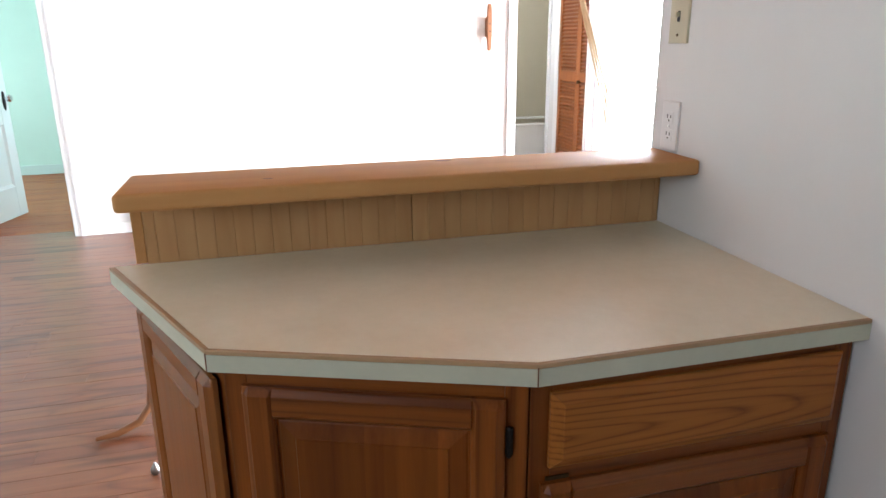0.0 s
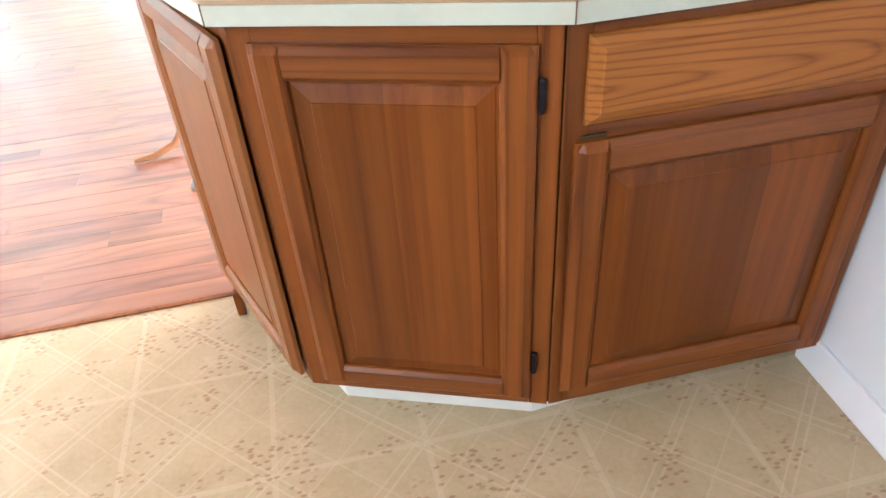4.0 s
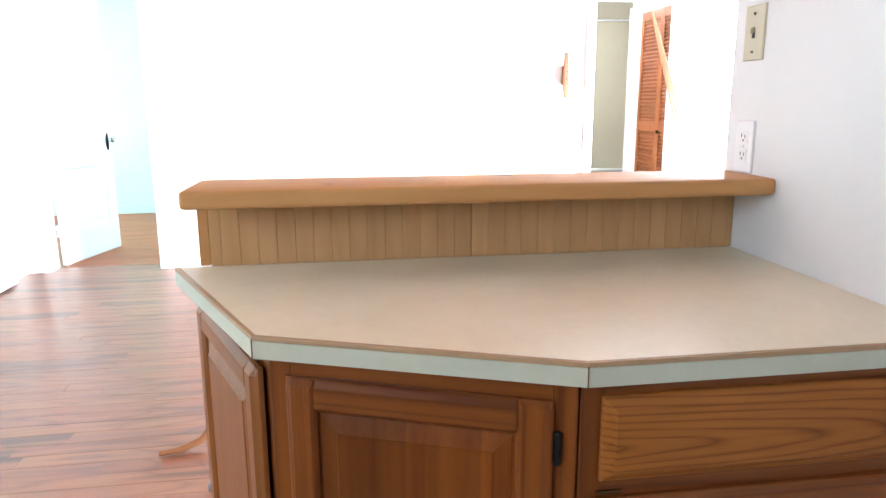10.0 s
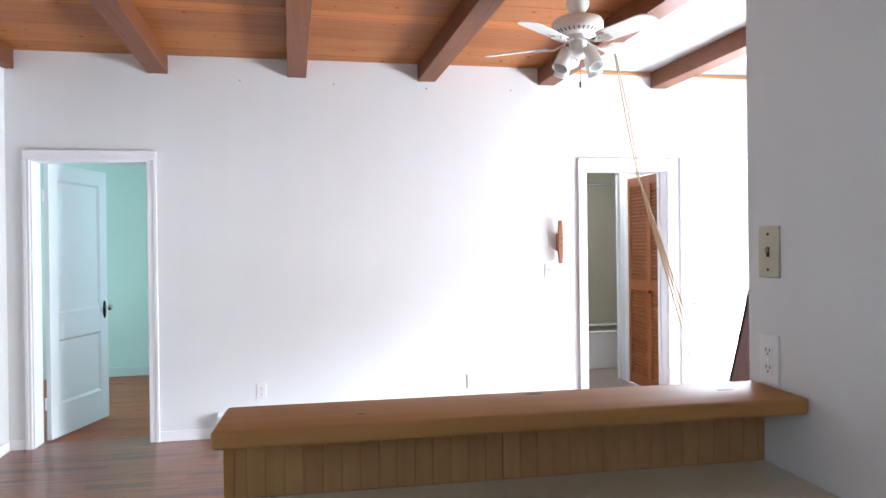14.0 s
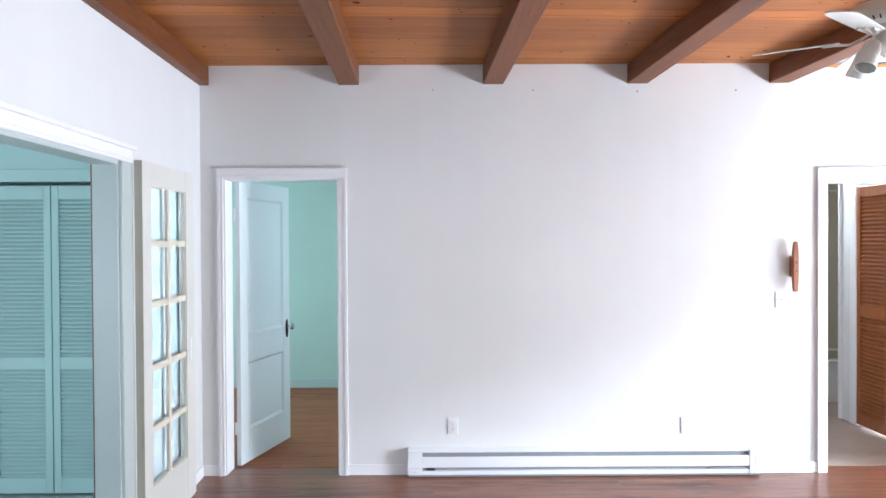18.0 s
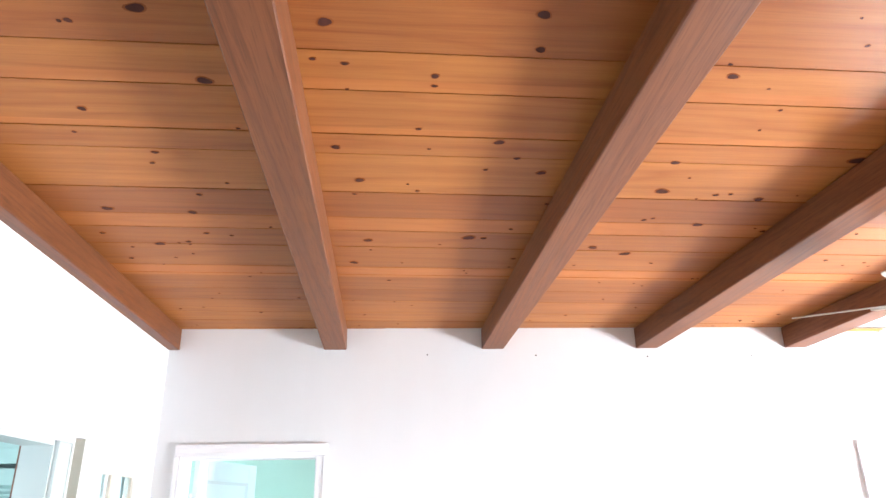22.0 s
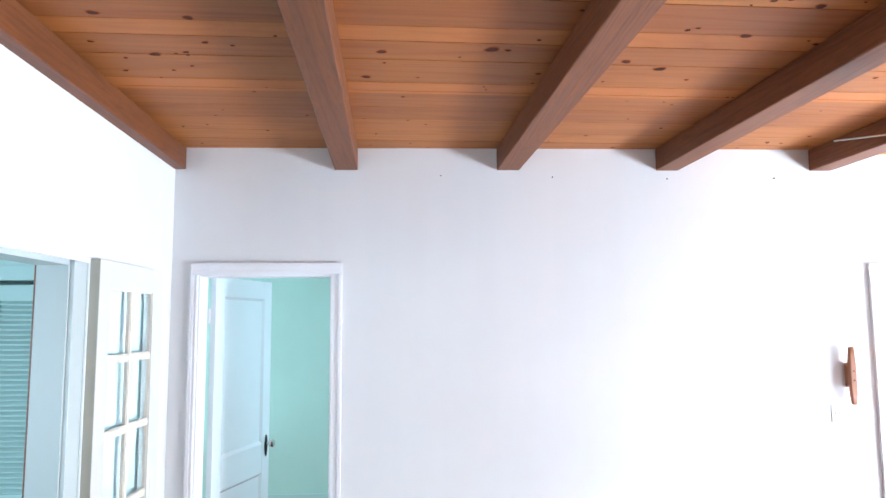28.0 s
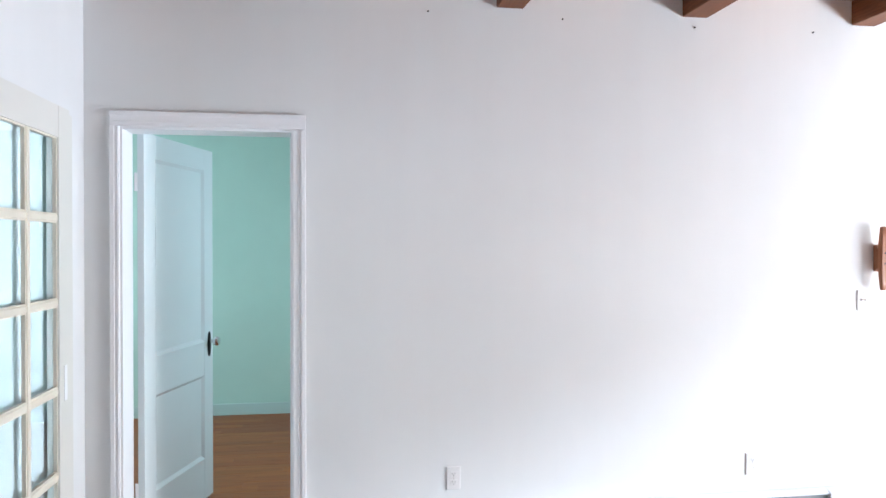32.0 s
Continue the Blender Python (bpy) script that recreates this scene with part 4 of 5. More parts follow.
P_BL, P_L, P_M, P_R = (1.911, -3.787), (2.127, -4.275), (2.598, -4.466), (kx(-4.47) - 0.001, -4.470)
P_BR = (kx(-3.787) - 0.001, -3.787)


def shrink(pts, d):
    """The counter's outline, moved inwards on its three free sides."""
    out = []
    for i in range(len(pts)):
        p, c, n = (Vector(pts[(i + k) % len(pts)]) for k in (-1, 0, 1))
        e1, e2 = (c - p).normalized(), (n - c).normalized()
        n1, n2 = Vector((-e1.y, e1.x)), Vector((-e2.y, e2.x))
        bis = (n1 + n2).normalized()
        q = c + bis * d / max(0.3, bis.dot(n1))
        out.append((q.x, q.y))
    return out


OUT = [P_BL, P_L, P_M, P_R, P_BR]
counter = thing("countertop", "beige laminate countertop with pale green edge band", "countertop")
IN = shrink(OUT, 0.008)
IN = [(IN[0][0], -3.7875), IN[1], IN[2], (kx(-4.47) - 0.0015, IN[3][1]), (kx(-3.787) - 0.0015, -3.7875)]
bm = bmesh.new()
prism(bm, IN, CT - 0.033, CT)
part("top", bm, CTOP, counter)
for a, b in ((P_BL, P_L), (P_L, P_M), (P_M, P_R)):
    k = OUT.index(a)
    ia, ib = IN[k], IN[k + 1]
    bm = bmesh.new()
    prism(bm, [a, b, ib, ia], CT - 0.037, CT - 0.0082)
    part("edge_band", bm, CEDGE, counter, "pale green edge band")
    bm = bmesh.new()
    prism(bm, [a, b, ib, ia], CT - 0.008, CT - 0.0002)
    part("edge_line", bm, CLINE, counter, "brown laminate edge line", 0.001)


for p in (P_M, P_L):
    bm = bmesh.new()
    box(bm, -0.0008, 0.0008, -0.0012, 0.002, CT - 0.0368, CT - 0.006)
    part("band_seam", bm, KNOT, counter, "dark seam between two bands", at=pose(p[0], p[1], 0, 0, 0, -11 if p is P_M else -45))


def face_thing(name, A, B, label):
    ang = math.degrees(math.atan2(B[1] - A[1], B[0] - A[0]))
    m = pose(A[0], A[1], 0, 0, 0, ang)
    return thing(name, label, "cabinet", m, "peninsula cabinets"), m, math.dist(A, B)


def nested(bm, u0, u1, z0, z1, profile):
    """Rectangles one inside the other, each at its (inset, depth), joined by sloping faces."""
    loops = []
    for d, y in profile:
        loops.append([bm.verts.new(q) for q in ((u0 + d, y, z0 + d), (u1 - d, y, z0 + d), (u1 - d, y, z1 - d), (u0 + d, y, z1 - d))])
    for a, b in zip(loops, loops[1:]):
        for i in range(4):
            bm.faces.new((a[i], a[(i + 1) % 4], b[(i + 1) % 4], b[i]))
    bm.faces.new(loops[-1])
    bm.faces.new(loops[0][::-1])


def stile_piece(bm, ua, ub, z0, z1):
    """An upright frame piece: its outer edge (at ua) and both ends carry a sloping edge, the inner edge a small mould."""
    k = 1 if ub > ua else -1
    prof = [(0, -0.001), (0, -0.009), (0.003, -0.012), (0.012, -0.0190), (0.0135, -0.0205), (abs(ub - ua) - 0.009, -0.0205), (abs(ub - ua) - 0.002, -0.0150), (abs(ub - ua), -0.012), (abs(ub - ua), -0.0012)]
    loops = []
    for z, cap in ((z0, 0.0095), (z0 + 0.013, 0.0205), (z1 - 0.013, 0.0205), (z1, 0.0095)):
        loops.append([bm.verts.new((ua + k * d, -min(-y, cap), z)) for d, y in prof])
    n = len(prof)
    for p, q in zip(loops, loops[1:]):
        for i in range(n):
            bm.faces.new((p[i], p[(i + 1) % n], q[(i + 1) % n], q[i]))
    bm.faces.new(loops[0][::-1])
    bm.faces.new(loops[-1])


def rail_piece(bm, ua, ub, za, zb):
    """A level frame piece between two stiles; its outer edge (at za) slopes, the inner edge has a small mould."""
    k = 1 if zb > za else -1
    w = abs(zb - za)
    prof = [(0, -0.001), (0, -0.009), (0.003, -0.012), (0.012, -0.0186), (0.0135, -0.0201), (w - 0.009, -0.0201), (w - 0.002, -0.0150), (w, -0.012), (w, -0.0012)]
    ends = [[bm.verts.new((u, y, za + k * d)) for d, y in prof] for u in (ua, ub)]
    n = len(prof)
    for i in range(n):
        bm.faces.new((ends[0][i], ends[1][i], ends[1][(i + 1) % n], ends[0][(i + 1) % n]))
    bm.faces.new(ends[0][::-1])
    bm.faces.new(ends[1])


def raised_door(parent, name, u0, u1, z0, z1, hinge_u=None, horizontal=False, sw=0.054, field=None):
    """A cabinet door: butted frame pieces with moulded edges round a raised panel, proud of the face."""
    if horizontal:
        bm = bmesh.new()
        nested(bm, u0, u1, z0, z1, [(0, -0.001), (0, -0.008), (0.003, -0.011), (0.017, -0.0185), (0.0185, -0.0205)])
        return part(name, bm, OAKL, parent, "oak drawer front with flame grain")
    field = field or OAKP
    bm = bmesh.new()
    nested(bm, u0, u1, z0, z1, [(sw - 0.006, -0.003), (sw - 0.006, -0.0075), (sw + 0.004, -0.0075), (sw + 0.006, -0.009), (sw + 0.032, -0.0155), (sw + 0.0335, -0.0175)])
    door = part(name, bm, field, parent, "oak cabinet door with raised panel")
    post = field if field is OAKV else OAK
    for ua, ub in ((u0, u0 + sw), (u1, u1 - sw)):
        bm = bmesh.new()
        stile_piece(bm, ua, ub, z0, z1)
        part("stile", bm, post, door)
    for za, zb in ((z0, z0 + sw), (z1, z1 - sw)):
        bm = bmesh.new()
        rail_piece(bm, u0 + sw - 0.002, u1 - sw + 0.002, za, zb)
        part("rail", bm, OAKR if field is OAKV else OAKH, door)
    if hinge_u is not None:
        for z in (z0 + 0.07, z1 - 0.10):
            hb = bmesh.new()
            lathe(hb, [(0.003, 0), (0.0055, 0.004), (0.0055, 0.05), (0.003, 0.054)], 10, 2, (hinge_u, -0.008, z))
            box(hb, hinge_u - 0.006, hinge_u + 0.006, -0.006, -0.001, z + 0.004, z + 0.05)
            part("hinge", hb, IRON, door, "dark bronze cabinet hinge")
    return door


def frame_piece(parent, u0, u1, z0, z1, material):
    bm = bmesh.new()
    box(bm, u0, u1, 0.0, 0.02, z0, z1)
    return part("face_frame", bm, material, parent, "", 0.001)


BZ0, BZ1 = 0.074, CT - 0.0375
FA, FB, FC, FDp = (1.962, -3.790), (2.150, -4.250), (2.596, -4.438), (KX - 0.008, -4.446)


def cabinet(A, B, label, poly):
    cab, m, L = face_thing("base_cabinet", A, B, label)
    inv = m.inverted()
    bm = bmesh.new()
    prism(bm, [(inv @ Vector((*p, 0))).to_2d() for p in poly], BZ0, BZ1 - 0.002)
    part("body", bm, OAK, cab)
    return cab, L


left, L1 = cabinet(FA, FB, "oak end cabinet with raised panel door slightly ajar", [(1.984, -3.789), (2.168, -4.230), (2.29, -3.789)])
mid, L2 = cabinet(FB, FC, "oak angled corner cabinet with raised panel door", [(2.176, -4.238), (2.592, -4.414), (2.592, -3.789), (2.30, -3.789)])
right, L3 = cabinet((FC[0] + 0.0035, FC[1] - 0.0005), FDp, "oak cabinet with one drawer above a door", [(2.600, -4.416), (KX - 0.012, -4.424), (KX - 0.012, -3.789), (2.600, -3.789)])
for c, L in ((left, L1), (mid, L2), (right, L3)):
    frame_piece(c, 0.0, 0.036, BZ0, BZ1, OAK)
    frame_piece(c, L - 0.036, L, BZ0, BZ1, OAK)
    frame_piece(c, 0.0363, L - 0.0363, BZ1 - 0.045, BZ1, OAKH)
    frame_piece(c, 0.0363, L - 0.0363, BZ0, BZ0 + 0.041, OAKH)
frame_piece(right, 0.0363, L3 - 0.0363, 0.632, 0.692, OAKH)
ajar = raised_door(left, "door", 0.040, L1 - 0.014, 0.097, 0.806, field=OAKV)
ajar.matrix_basis = pose(0.040, -0.001, 0, 0, 0, -0.8) @ pose(-0.040, 0, 0)
raised_door(mid, "door", 0.030, L2 - 0.034, 0.098, 0.804, L2 - 0.028)
raised_door(right, "drawer", 0.030, L3 - 0.026, 0.680, 0.813, horizontal=True)
raised_door(right, "door", 0.018, L3 - 0.026, 0.114, 0.652)
bm = bmesh.new()
box(bm, 0.0, 0.04, -0.004, -0.0005, 0.655, 0.661)
part("catch_plate", bm, BRASS, right, "small aged brass catch plate", 0.0, pose(0.028, 0, 0))
TK = [(2.03, -3.83), (2.213, -4.237), (2.583, -4.390), (KX - 0.013, -4.345)]
for a, b in zip(TK, TK[1:]):
    d = (Vector(b) - Vector(a)).normalized()
    nrm = Vector((-d.y, d.x)) * 0.015
    bm = bmesh.new()
    prism(bm, [a, b, (b[0] + nrm.x, b[1] + nrm.y), (a[0] + nrm.x, a[1] + nrm.y)], 0.001, BZ0 - 0.0005)
    tagged(part("toe_kick", bm, TOE), "white toe kick board under the cabinets", "toe kick")
slab("cabinet_foot", 1.977, 1.998, -3.9, -3.876, 0.001, BZ0 - 0.001, OAK, "short oak foot under the end cabinet", "cabinet foot", kind="", bevel=0.003)

# low wall behind the counter, faced with beadboard
pony = thing("half_wall", "low wall behind counter faced with birch beadboard", "half wall")
bit("core", 1.9885, KX + 0.018, -3.780, -3.740, 0.0, 1.0215, BEAD, pony)
bit("end_board", 1.966, 1.988, -3.7865, -3.738, CT + 0.001, 1.0215, BARW, pony, 0.0015, "plain fir end board")
w, BJ = 0.0398, 2.569  # pitch of the beads, and the joint between the two sheets
for k in range(-15, 18):
    xa = BJ + k * w + (0.0012 if k >= 0 else -0.0012)
    xa, xb = max(xa, 1.9885), min(xa + w, kx(-3.787) - 0.0015)
    if xb - xa < 0.012:
        continue
    bm = bmesh.new()
    h = CT + 0.0005, 1.0213
    if k < 0:  # a groove along the strip's left edge, or its right one past the joint
        prof = [(xa, 0), (xa, -0.0045), (xa + 0.0018, -0.0045), (xa + 0.0032, -0.0062), (xb, -0.0062), (xb, 0)]
    else:
        prof = [(xa, 0), (xa, -0.0062), (xb - 0.0032, -0.0062), (xb - 0.0018, -0.0045), (xb, -0.0045), (xb, 0)]
    prism(bm, prof, *h)
    part("bead_strip", bm, BEAD, pony, at=pose(0, -3.7803, 0))

# the thick bar board on top, against the wall's side
bar = thing("bar_top", "thick rounded fir bar board on the half wall", "bar top")
bm = bmesh.new()
prism(bm, [(1.965, -3.948), (kx(-3.95) - 0.001, -3.950), (kx(-3.74) - 0.001, -3.738), (1.969, -3.740)], 1.022, 1.0585)
bmesh.ops.bevel(bm, geom=[e for e in bm.edges], offset=0.0085, segments=3, profile=0.5, affect="EDGES")
part("board", bm, BARW, bar, smooth=True)
for x, y, r in ((2.65, -3.77, 0.016), (3.09, -3.83, 0.017), (2.25, -3.87, 0.008)):
    bm = bmesh.new()
    lathe(bm, [(r, 1.0570), (r, 1.0587), (r * 0.8, 1.0589)], 14)
    part("knot", bm, KNOT, bar, "dark round knot", at=pose(x, y, 0) @ Matrix.Diagonal((1.3, 0.6, 1, 1)))

# ---- wall plates ----
def plate_thing(name, m, w, h, material, label, category, kind_):
    """A cover plate in the x-z plane, facing -y."""
    t = thing(name, label, category, m)
    bm = bmesh.new()
    nested(bm, -w / 2, w / 2, -h / 2, h / 2, [(0, -0.0005), (0, -0.0035), (0.0012, -0.0052), (0.0035, -0.006)])
    part("plate", bm, material, t)
    if kind_ == "outlet":
        for dz in (-0.021, 0.021):
            bm = bmesh.new()
            box(bm, -0.0165, 0.0165, -0.0078, -0.006, dz - 0.014, dz + 0.014)
            s = part("socket", bm, material, t, "", 0.003)
            bm = bmesh.new()
            for dx, hh in ((-0.007, 0.008), (0.007, 0.0065)):
                box(bm, dx - 0.0011, dx + 0.0011, -0.0085, -0.0077, dz - 0.001, dz + hh)
            box(bm, -0.0022, 0.0022, -0.0085, -0.0077, dz - 0.009, dz - 0.005)
            part("slots", bm, SLOT, s)
        bm = bmesh.new()
        lathe(bm, [(0.003, 0), (0.003, -0.002)], 10, 1, (0, -0.006, 0))
        part("screw", bm, CHROME, t)
    else:
        n = 2 if kind_ == "double" else 1
        for i in range(n):
            dx = (i - (n - 1) / 2) * 0.024
            bm = bmesh.new()
            box(bm, dx - 0.005, dx + 0.005, -0.0072, -0.006, -0.012, 0.012)
            part("slot", bm, SLOT if material is IVORY else material, t)
            bm = bmesh.new()
            box(bm, dx - 0.0038, dx + 0.0038, -0.016, -0.0066, -0.001, 0.010)
            part("toggle", bm, material, t, "", 0.0012)
        for dz in (-0.042, 0.042):
            bm = bmesh.new()
            lathe(bm, [(0.0032, 0), (0.0032, -0.002)], 10, 1, (0, -0.006, dz))
            part("screw", bm, BRASS if material is IVORY else CHROME, t)
    return t


plate_thing("outlet", pose(1.727, 0, 0.335), 0.07, 0.114, PLASTIC, "white double wall outlet above the heater", "outlet", "outlet")
plate_thing("outlet", pose(3.335, 0, 0.333), 0.07, 0.114, PLASTIC, "white double wall outlet above the heater", "outlet", "outlet")
plate_thing("light_switch", pose(3.986, 0, 1.194), 0.07, 0.112, PLASTIC, "white wall switch plate below a wooden cleat", "switch", "double")
plate_thing("light_switch", pose(kx(-3.815), -3.814, 1.376, 0, 0, -92), 0.078, 0.122, IVORY, "ivory toggle switch plate on kitchen wall", "switch", "single")
plate_thing("outlet", pose(kx(-3.814), -3.812, 1.120, 0, 0, -92), 0.072, 0.12, PLASTIC, "white double outlet above the bar", "outlet", "outlet")

# wooden cleat by the hall doorway
cl = thing("wall_cleat", "wooden boat cleat screwed to the wall", "cleat", pose(4.066, 0, 1.424))
bm = bmesh.new()
lo = [bm.verts.new((x, -0.001, z)) for x, z in ((-0.020, -0.075), (0.020, -0.075), (0.020, 0.075), (-0.020, 0.075))]
hi = [bm.verts.new((x, -0.034, z)) for x, z in ((-0.016, -0.050), (0.016, -0.050), (0.016, 0.050), (-0.016, 0.050))]
for k in range(4):
    bm.faces.new((lo[k], lo[(k + 1) % 4], hi[(k + 1) % 4], hi[k]))
bm.faces.new(lo[::-1])
bm.faces.new(hi)
part("base", bm, CLEAT, cl, "", 0.005)
bm = bmesh.new()
loops = []
for z, wd, y0, y1 in ((-0.172, 0.010, -0.044, -0.058), (-0.168, 0.015, -0.040, -0.061), (-0.12, 0.018, -0.036, -0.063), (-0.055, 0.020, -0.030, -0.064), (0.055, 0.020, -0.030, -0.064), (0.12, 0.018, -0.036, -0.063), (0.168, 0.015, -0.040, -0.061), (0.172, 0.010, -0.044, -0.058)):
    c = 0.005
    loops.append([bm.verts.new((x, y, z)) for x, y in ((-wd, y0 - c), (-wd + c, y0), (wd - c, y0), (wd, y0 - c), (wd, y1 + c), (wd - c, y1), (-wd + c, y1), (-wd, y1 + c))])
for p, q in zip(loops, loops[1:]):
    for k in range(8):
        bm.faces.new((p[k], p[(k + 1) % 8], q[(k + 1) % 8], q[k]))
bm.faces.new(loops[0][::-1])
bm.faces.new(loops[-1])
part("horn", bm, CLEAT, cl, "", smooth=True)
for dz in (-0.028, 0.028):
    bm = bmesh.new()
    lathe(bm, [(0.0055, 0), (0.0055, -0.002)], 10, 1, (0, -0.0635, dz))
    part("screw_hole", bm, SLOT, cl)

# baseboard heater
ht = thing("baseboard_heater", "long white electric baseboard heater under the outlets", "heater", pose(1.418, -0.001, 0.003))
HL = 2.405
bit("back_plate", 0, HL, -0.012, 0, 0.010, 0.188, HEATER, ht, 0.002)
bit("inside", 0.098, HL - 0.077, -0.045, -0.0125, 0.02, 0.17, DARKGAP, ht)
bm = bmesh.new()
prism(bm, [(0.098, -0.0675), (HL - 0.0775, -0.0675), (HL - 0.0775, -0.0645), (0.098, -0.0645)], 0.066, 0.140)
part("front_panel", bm, HEATER, ht, "", 0.001)
bm = bmesh.new()
prism(bm, [(-0.0125, 0.171), (-0.0125, 0.188), (-0.030, 0.188), (-0.062, 0.172), (-0.062, 0.166), (-0.058, 0.166), (-0.058, 0.170), (-0.030, 0.182)], 0.0985, HL - 0.0775)
part("top_cover", bm, HEATER, ht, "sloping top cover", 0.0, Matrix(((0, 0, 1, 0), (1, 0, 0, 0), (0, 1, 0, 0), (0, 0, 0, 1))))
bit("bottom_rail", 0.0985, HL - 0.0775, -0.066, -0.0125, 0.014, 0.042, HEATER, ht, 0.003)
# grey strip drawn in for the shadow between heater and floor
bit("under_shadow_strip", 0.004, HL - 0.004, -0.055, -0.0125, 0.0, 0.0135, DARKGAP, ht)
for x0, x1 in ((0, 0.097), (HL - 0.0765, HL)):
    bm = bmesh.new()
    prism(bm, [(-0.0125, 0.014), (-0.0125, 0.190), (-0.032, 0.190), (-0.070, 0.174), (-0.070, 0.014)], x0, x1)
    part("end_cap", bm, HEATER, ht, "", 0.003, Matrix(((0, 0, 1, 0), (1, 0, 0, 0), (0, 1, 0, 0), (0, 0, 0, 1))))
bit("seam", 0.002, 0.095, -0.0715, -0.07, 0.060, 0.0615, DARKGAP, ht)
bit("wire_cover", 0.125, 0.185, -0.060, -0.046, 0.044, 0.055, SLOT, ht)
bit("wire_cover", HL - 0.35, HL - 0.10, -0.058, -0.046, 0.044, 0.056, DARKGAP, ht)
for dz in (0.095, 0.115, 0.075):
    bit("vent_mark", HL - 0.042, HL - 0.034, -0.0715, -0.07, dz, dz + 0.006, DARKGAP, ht)
for x0 in (0.045, HL - 0.045):
    bm = bmesh.new()
    lathe(bm, [(0.0035, 0), (0.0035, -0.0025)], 8, 1, (x0, -0.07, 0.036))
    part("screw", bm, STEEL, ht)

# nail heads left in the far wall
for x, z in ((1.60, 2.65), (2.287, 2.643), (3.003, 2.633), (3.68, 2.637)):
    bm = bmesh.new()
    lathe(bm, [(0.0045, 0), (0.0045, -0.006), (0.003, -0.008)], 8, 1, (x, 0, z))
    tagged(part("nail", bm, IRON), "small dark nail sticking out of plaster", "nail", "nails in the far wall")


# ---- ceiling fan ----
FX, FY = 3.542, -1.80
fan = thing("ceiling_fan", "white five blade ceiling fan with four lamp shades", "ceiling fan", pose(FX, FY, -0.042))
bm = bmesh.new()
lathe(bm, [(0.052, TOP + 0.0405), (0.054, TOP + 0.034), (0.040, TOP + 0.030), (0.030, TOP + 0.022), (0.034, TOP + 0.006), (0.028, TOP - 0.012), (0.017, TOP - 0.022)], 20)
bracket = part("mounting_bracket", bm, IRON, fan, "bare black ceiling bracket", smooth=True)
for a in (0, 180):
    bm = bmesh.new()
    box(bm, 0.030, 0.075, -0.016, 0.016, TOP + 0.034, TOP + 0.0405)
    part("bracket_ear", bm, IRON, bracket, "", 0.002, pose(0, 0, 0, 0, 0, a + 20))
bm = bmesh.new()
lathe(bm, [(0.013, TOP - 0.005), (0.013, 2.752), (0.020, 2.750), (0.058, 2.742), (0.064, 2.730), (0.060, 2.712), (0.046, 2.690), (0.036, 2.668), (0.03, 2.652)], 28)
part("canopy", bm, FANW, fan, smooth=True)
bm = bmesh.new()
lathe(bm, [(0.03, 2.6515), (0.09, 2.649), (0.126, 2.640), (0.136, 2.626), (0.136, 2.590), (0.130, 2.580), (0.104, 2.562), (0.07, 2.553), (0.055, 2.528)], 36)
house = part("motor_housing", bm, FANW, fan, smooth=True)
for i in range(30):
    bm = bmesh.new()
    box(bm, -0.011, 0.011, -0.003, 0.003, -0.001, 0.001)
    part("vent_slot", bm, SLOT, house, "", 0.0, pose(0, 0, 0, 0, 0, 12 * i) @ pose(0.117, 0, 2.570, 0, -35, 0))
bm = bmesh.new()
lathe(bm, [(0.045, 2.5275), (0.047, 2.50), (0.047, 2.455), (0.043, 2.448), (0.03, 2.438), (0.012, 2.43), (0.008, 2.42)], 24)
part("switch_housing", bm, FANW, fan, smooth=True)
bm = bmesh.new()
pts = [(0.17, -0.045), (0.185, -0.055), (0.46, -0.064), (0.49, -0.058), (0.51, -0.042), (0.52, -0.02), (0.522, 0.0), (0.52, 0.02), (0.51, 0.042), (0.49, 0.058), (0.46, 0.064), (0.185, 0.055), (0.17, 0.045)]
prism(bm, pts, -0.003, 0.003)
blade_mesh = data("blade", bm, FANW, 0.0012, 1)
bm = bmesh.new()
tube(bm, [(0.055, 0, 0.022), (0.09, 0, 0.004), (0.13, 0.0, -0.012), (0.16, 0.02, -0.009), (0.195, 0.036, -0.006), (0.225, 0.03, -0.006)], 0.006, 6)
tube(bm, [(0.13, 0.0, -0.012), (0.16, -0.02, -0.009), (0.195, -0.036, -0.006), (0.225, -0.03, -0.006)], 0.006, 6)
tube(bm, [(0.13, 0.0, -0.012), (0.18, 0, -0.007), (0.235, 0, -0.006)], 0.006, 6)
arm_mesh = data("blade_arm", bm, FANW, 0.0, 1, True)
for i in range(5):
    bl = part("blade", blade_mesh, FANW, fan)
    bl.matrix_basis = pose(0, 0, 2.508, 0, 0, 3.7 + 72 * i) @ pose(0, 0, 0, -13, 0, 0)
    ar = part("blade_arm", arm_mesh, FANW, bl)
for i in range(4):
    a = 24 + 90 * i
    bm = bmesh.new()
    tube(bm, [(0.04, 0, 2.475), (0.062, 0, 2.478), (0.078, 0, 2.470)], 0.010, 8)
    arm = part("lamp_arm", bm, FANW, fan, "", at=pose(0, 0, 0, 0, 0, a), smooth=True)
    bm = bmesh.new()
    lathe(bm, [(0.016, 0.012), (0.028, 0.006), (0.034, -0.012), (0.037, -0.05), (0.040, -0.085), (0.043, -0.115), (0.039, -0.115), (0.036, -0.085), (0.033, -0.05), (0.028, -0.012)], 24)
    part("shade", bm, FROST, fan, "frosted white glass lamp shade", at=pose(0, 0, 0, 0, 0, a) @ pose(0.082, 0, 2.468, 0, -27, 0), smooth=True)
bm = bmesh.new()
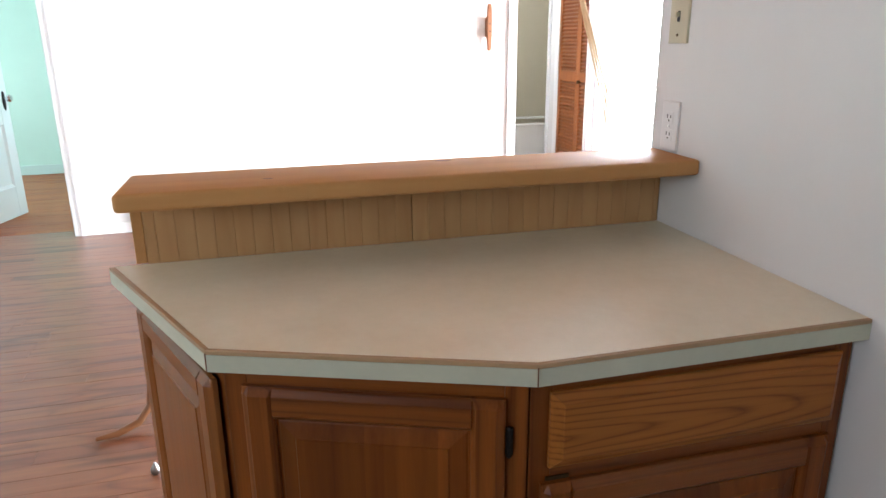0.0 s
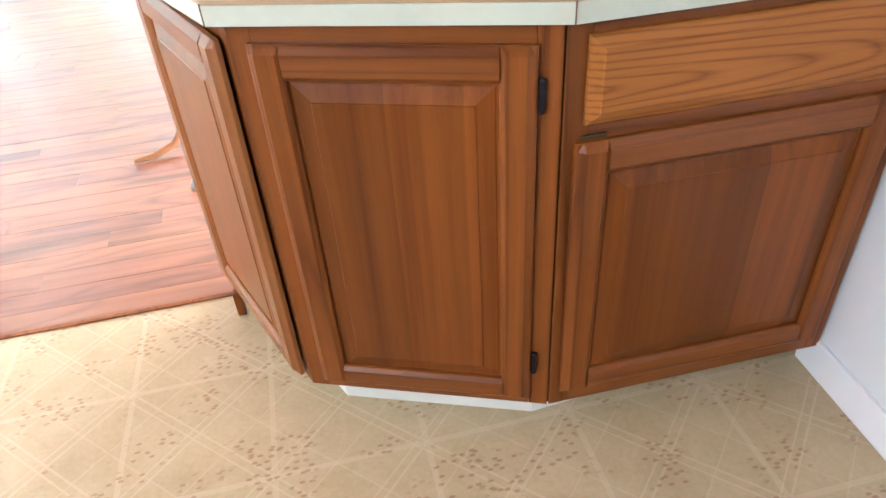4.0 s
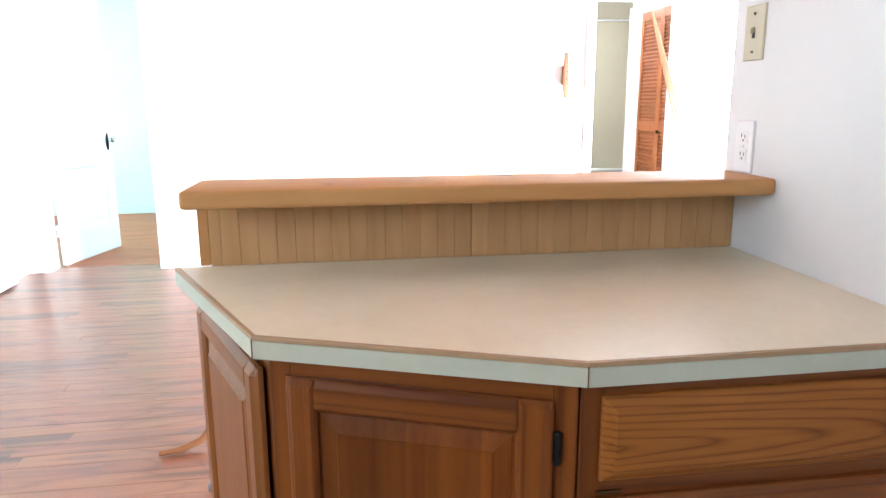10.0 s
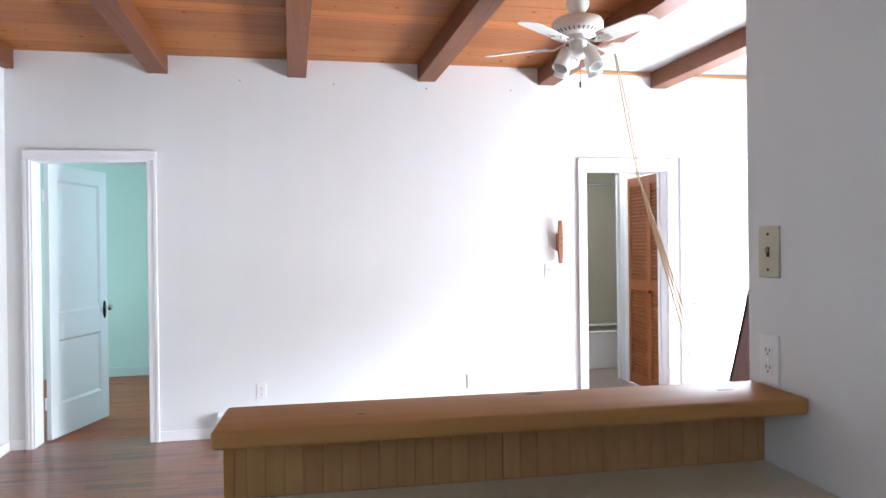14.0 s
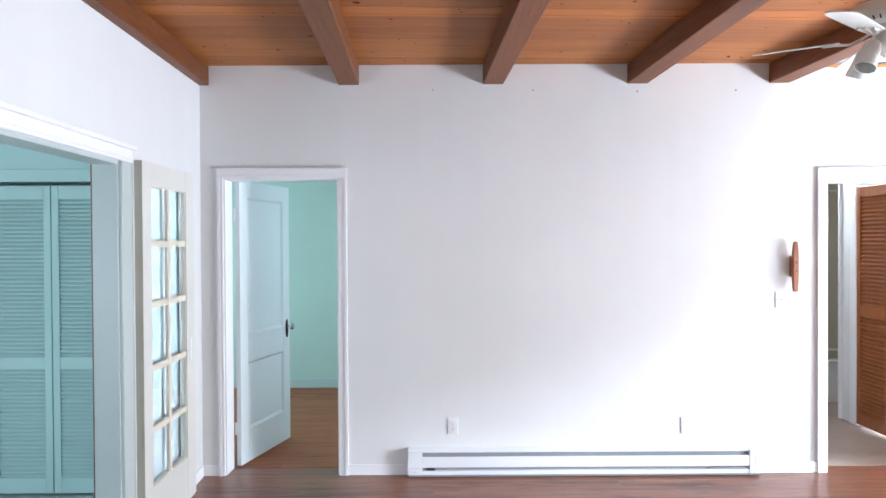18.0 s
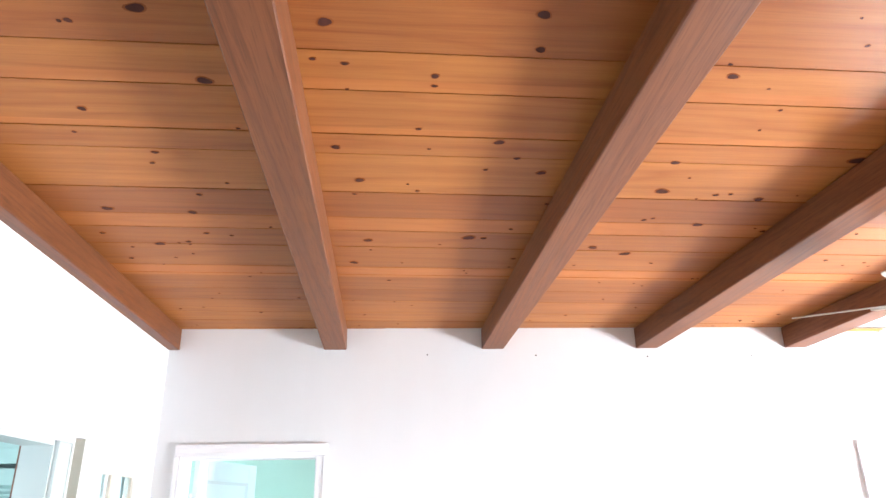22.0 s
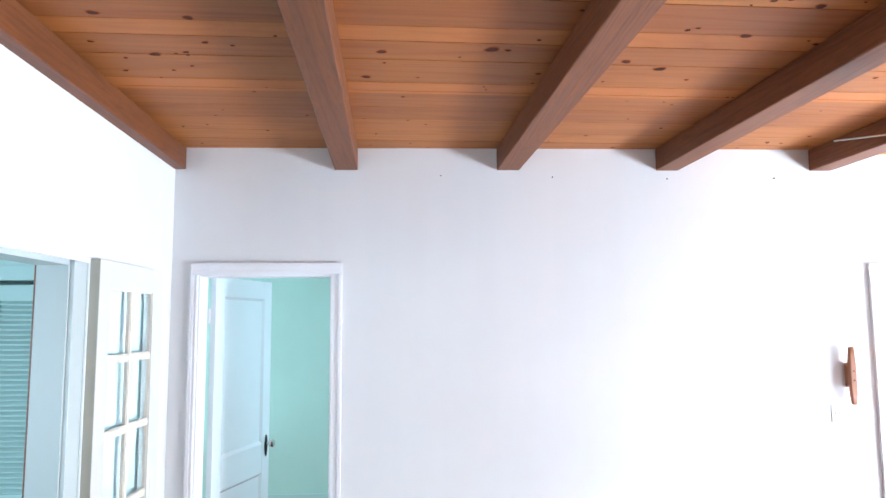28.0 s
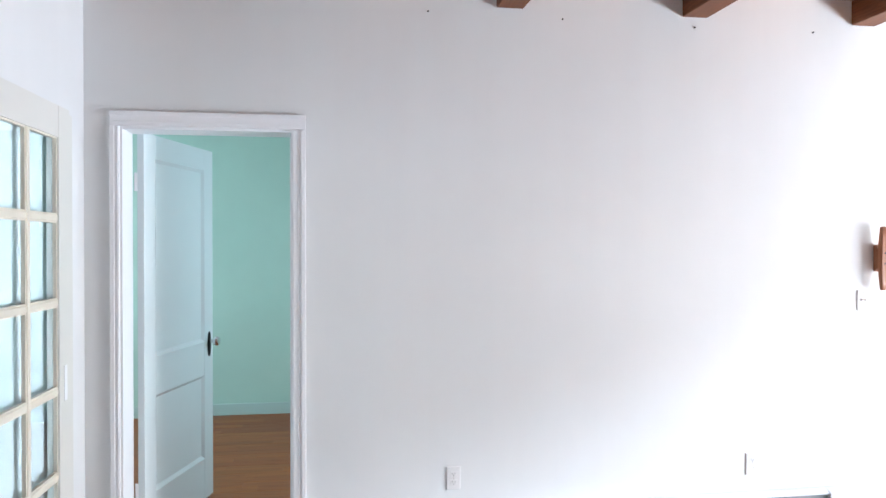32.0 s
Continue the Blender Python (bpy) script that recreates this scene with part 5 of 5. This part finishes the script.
tube(bm, [(0.0, -0.03, 2.436), (0.0, -0.03, 2.31)], 0.0015, 6)
lathe(bm, [(0.003, 2.31), (0.0065, 2.30), (0.0065, 2.28), (0.002, 2.272)], 8, 2, (0.0, -0.03, 0))
part("pull_chain", bm, BRASS, fan)

# ---- hammock hung from a beam, seen by its end cords ----
ham = thing("hammock", "hanging hammock with pale cotton end cords and dark cloth", "hammock")
HK = Vector((4.03, -1.18, 2.685))
CLEW = Vector((4.345, -0.86, 1.86))
bm = bmesh.new()
lathe(bm, [(0.009, 2.684), (0.009, 2.677), (0.003, 2.676), (0.003, 2.645)], 10, 2, (HK.x, HK.y, 0))
part("hook", bm, STEEL, ham)
for k, off in enumerate((-0.012, 0.012)):
    bm = bmesh.new()
    tube(bm, [HK + Vector((off * 0.3, 0, -0.04)), HK.lerp(CLEW, 0.5) + Vector((off, 0, 0)), CLEW + Vector((off * 0.4, 0, 0))], 0.0048, 6)
    part("rope", bm, CORD, ham)
FOOT = Vector((4.91, -0.70, 0.40))
for k in range(9):
    f, g = (k - 4) / 4, (k // 3) - 1
    rest = [CLEW.lerp(FOOT, q) + Vector((w * f + u * g, -w * f, 0)) for q, w, u in ((0.12, 0.007, 0), (0.3, 0.012, 0.003), (0.45, 0.009, 0.009), (0.72, 0.004, 0.028), (1.0, 0.004, 0.05))]
    bm = bmesh.new()
    tube(bm, [CLEW] + rest, 0.0044, 5)
    part("cord", bm, CORD, ham)

# dark boards leaning by the garden door
for i, (dx, w_) in enumerate(((0.0, 0.14), (0.16, 0.12))):
    bm = bmesh.new()
    box(bm, 0, w_, -0.015, 0.015, 0, 1.42)
    tagged(part("leaning_board", bm, DARKW, None, "", 0.004, pose(4.995 + dx, -0.75 + 0.02 * i, 0.005, 0, 14, 0)), "long dark brown board leaning near the garden door", "board", "leaning boards")

# chair with a bent wood leg, mostly behind the half wall
st = thing("rocking_chair", "wooden rocking chair standing behind the half wall", "chair")
ROCK = wood("chair_beech", (0.27, 0.12, 0.05), (0.19, 0.078, 0.03), 0, 0.4, 24, 0.05, 0.4)
bm = bmesh.new()
tube(bm, [(1.615, -2.975, 0.016), (1.68, -2.955, 0.014), (1.75, -2.92, 0.03), (1.79, -2.89, 0.075), (1.80, -2.87, 0.16)], [0.008, 0.013, 0.014, 0.014, 0.014], 10)
part("runner", bm, ROCK, st, "", smooth=True)
bm = bmesh.new()
box(bm, 1.79, 1.83, -2.88, -2.70, 0.155, 0.19)
part("cross_bar", bm, ROCK, st, "", 0.006)
bm = bmesh.new()
lathe(bm, [(0.009, 0.0), (0.014, 0.007), (0.015, 0.02), (0.008, 0.032), (0.004, 0.042)], 14, 2, (1.836, -3.22, 0))
tagged(part("door_stop_knob", bm, STEEL, smooth=True), "small dull steel knob standing on the floor", "knob")

# ceiling light of the back room
lt = thing("ceiling_light", "small white ceiling light in the back room", "ceiling light", pose(-0.02, 1.8, 0))
bm = bmesh.new()
lathe(bm, [(0.10, 2.4995), (0.10, 2.47), (0.07, 2.44), (0.02, 2.425)], 20)
part("shade", bm, FROST, lt, smooth=True)


# ---- strip floor of the living room and back room, piece by piece, last ----
def strips(parent, x0, x1, y0, y1, pitch, material, seed, near):
    rng = random.Random(seed)
    lens = (0.62, 0.9, 1.25, 1.6)
    meshes = []
    for L in lens:
        bm = bmesh.new()
        box(bm, 0, L - 0.0007, 0, pitch - 0.0007, -0.011, 0)
        meshes.append(data("floor_strip", bm, material, 0.0005, 1))
    y, rest, count = y0, bmesh.new(), 0
    while y < y1 - 0.001:
        x = x0 - rng.uniform(0, 0.6)
        while x < x1:
            k = rng.randrange(4)
            if near(x, y) and x >= x0 and x + lens[k] <= x1:
                s = part("floor_strip", meshes[k], material, parent)
                s.matrix_basis = pose(x, y, rng.uniform(-0.0006, 0.0))
            else:
                a, b = max(x, x0), min(x + lens[k], x1)
                if b - a > 0.01:
                    box(rest, a, b - 0.0012, y, min(y + pitch, y1) - 0.0012, -0.011, rng.uniform(-0.0006, 0))
            x += lens[k]
        y += pitch
    ob = part("floor_strips_far", rest, material, parent)
    ob["kind"] = "stuff"


strips(sub, -0.0, 6.4, -3.80, 0.155, 0.083, FLOORW, 3, lambda x, y: x < 3.2)
strips(bpy.data.objects["floor_back_room"], -1.0, 2.2, 0.16, 2.83, 0.083, FLOORR, 5, lambda x, y: -0.5 < x < 1.5)
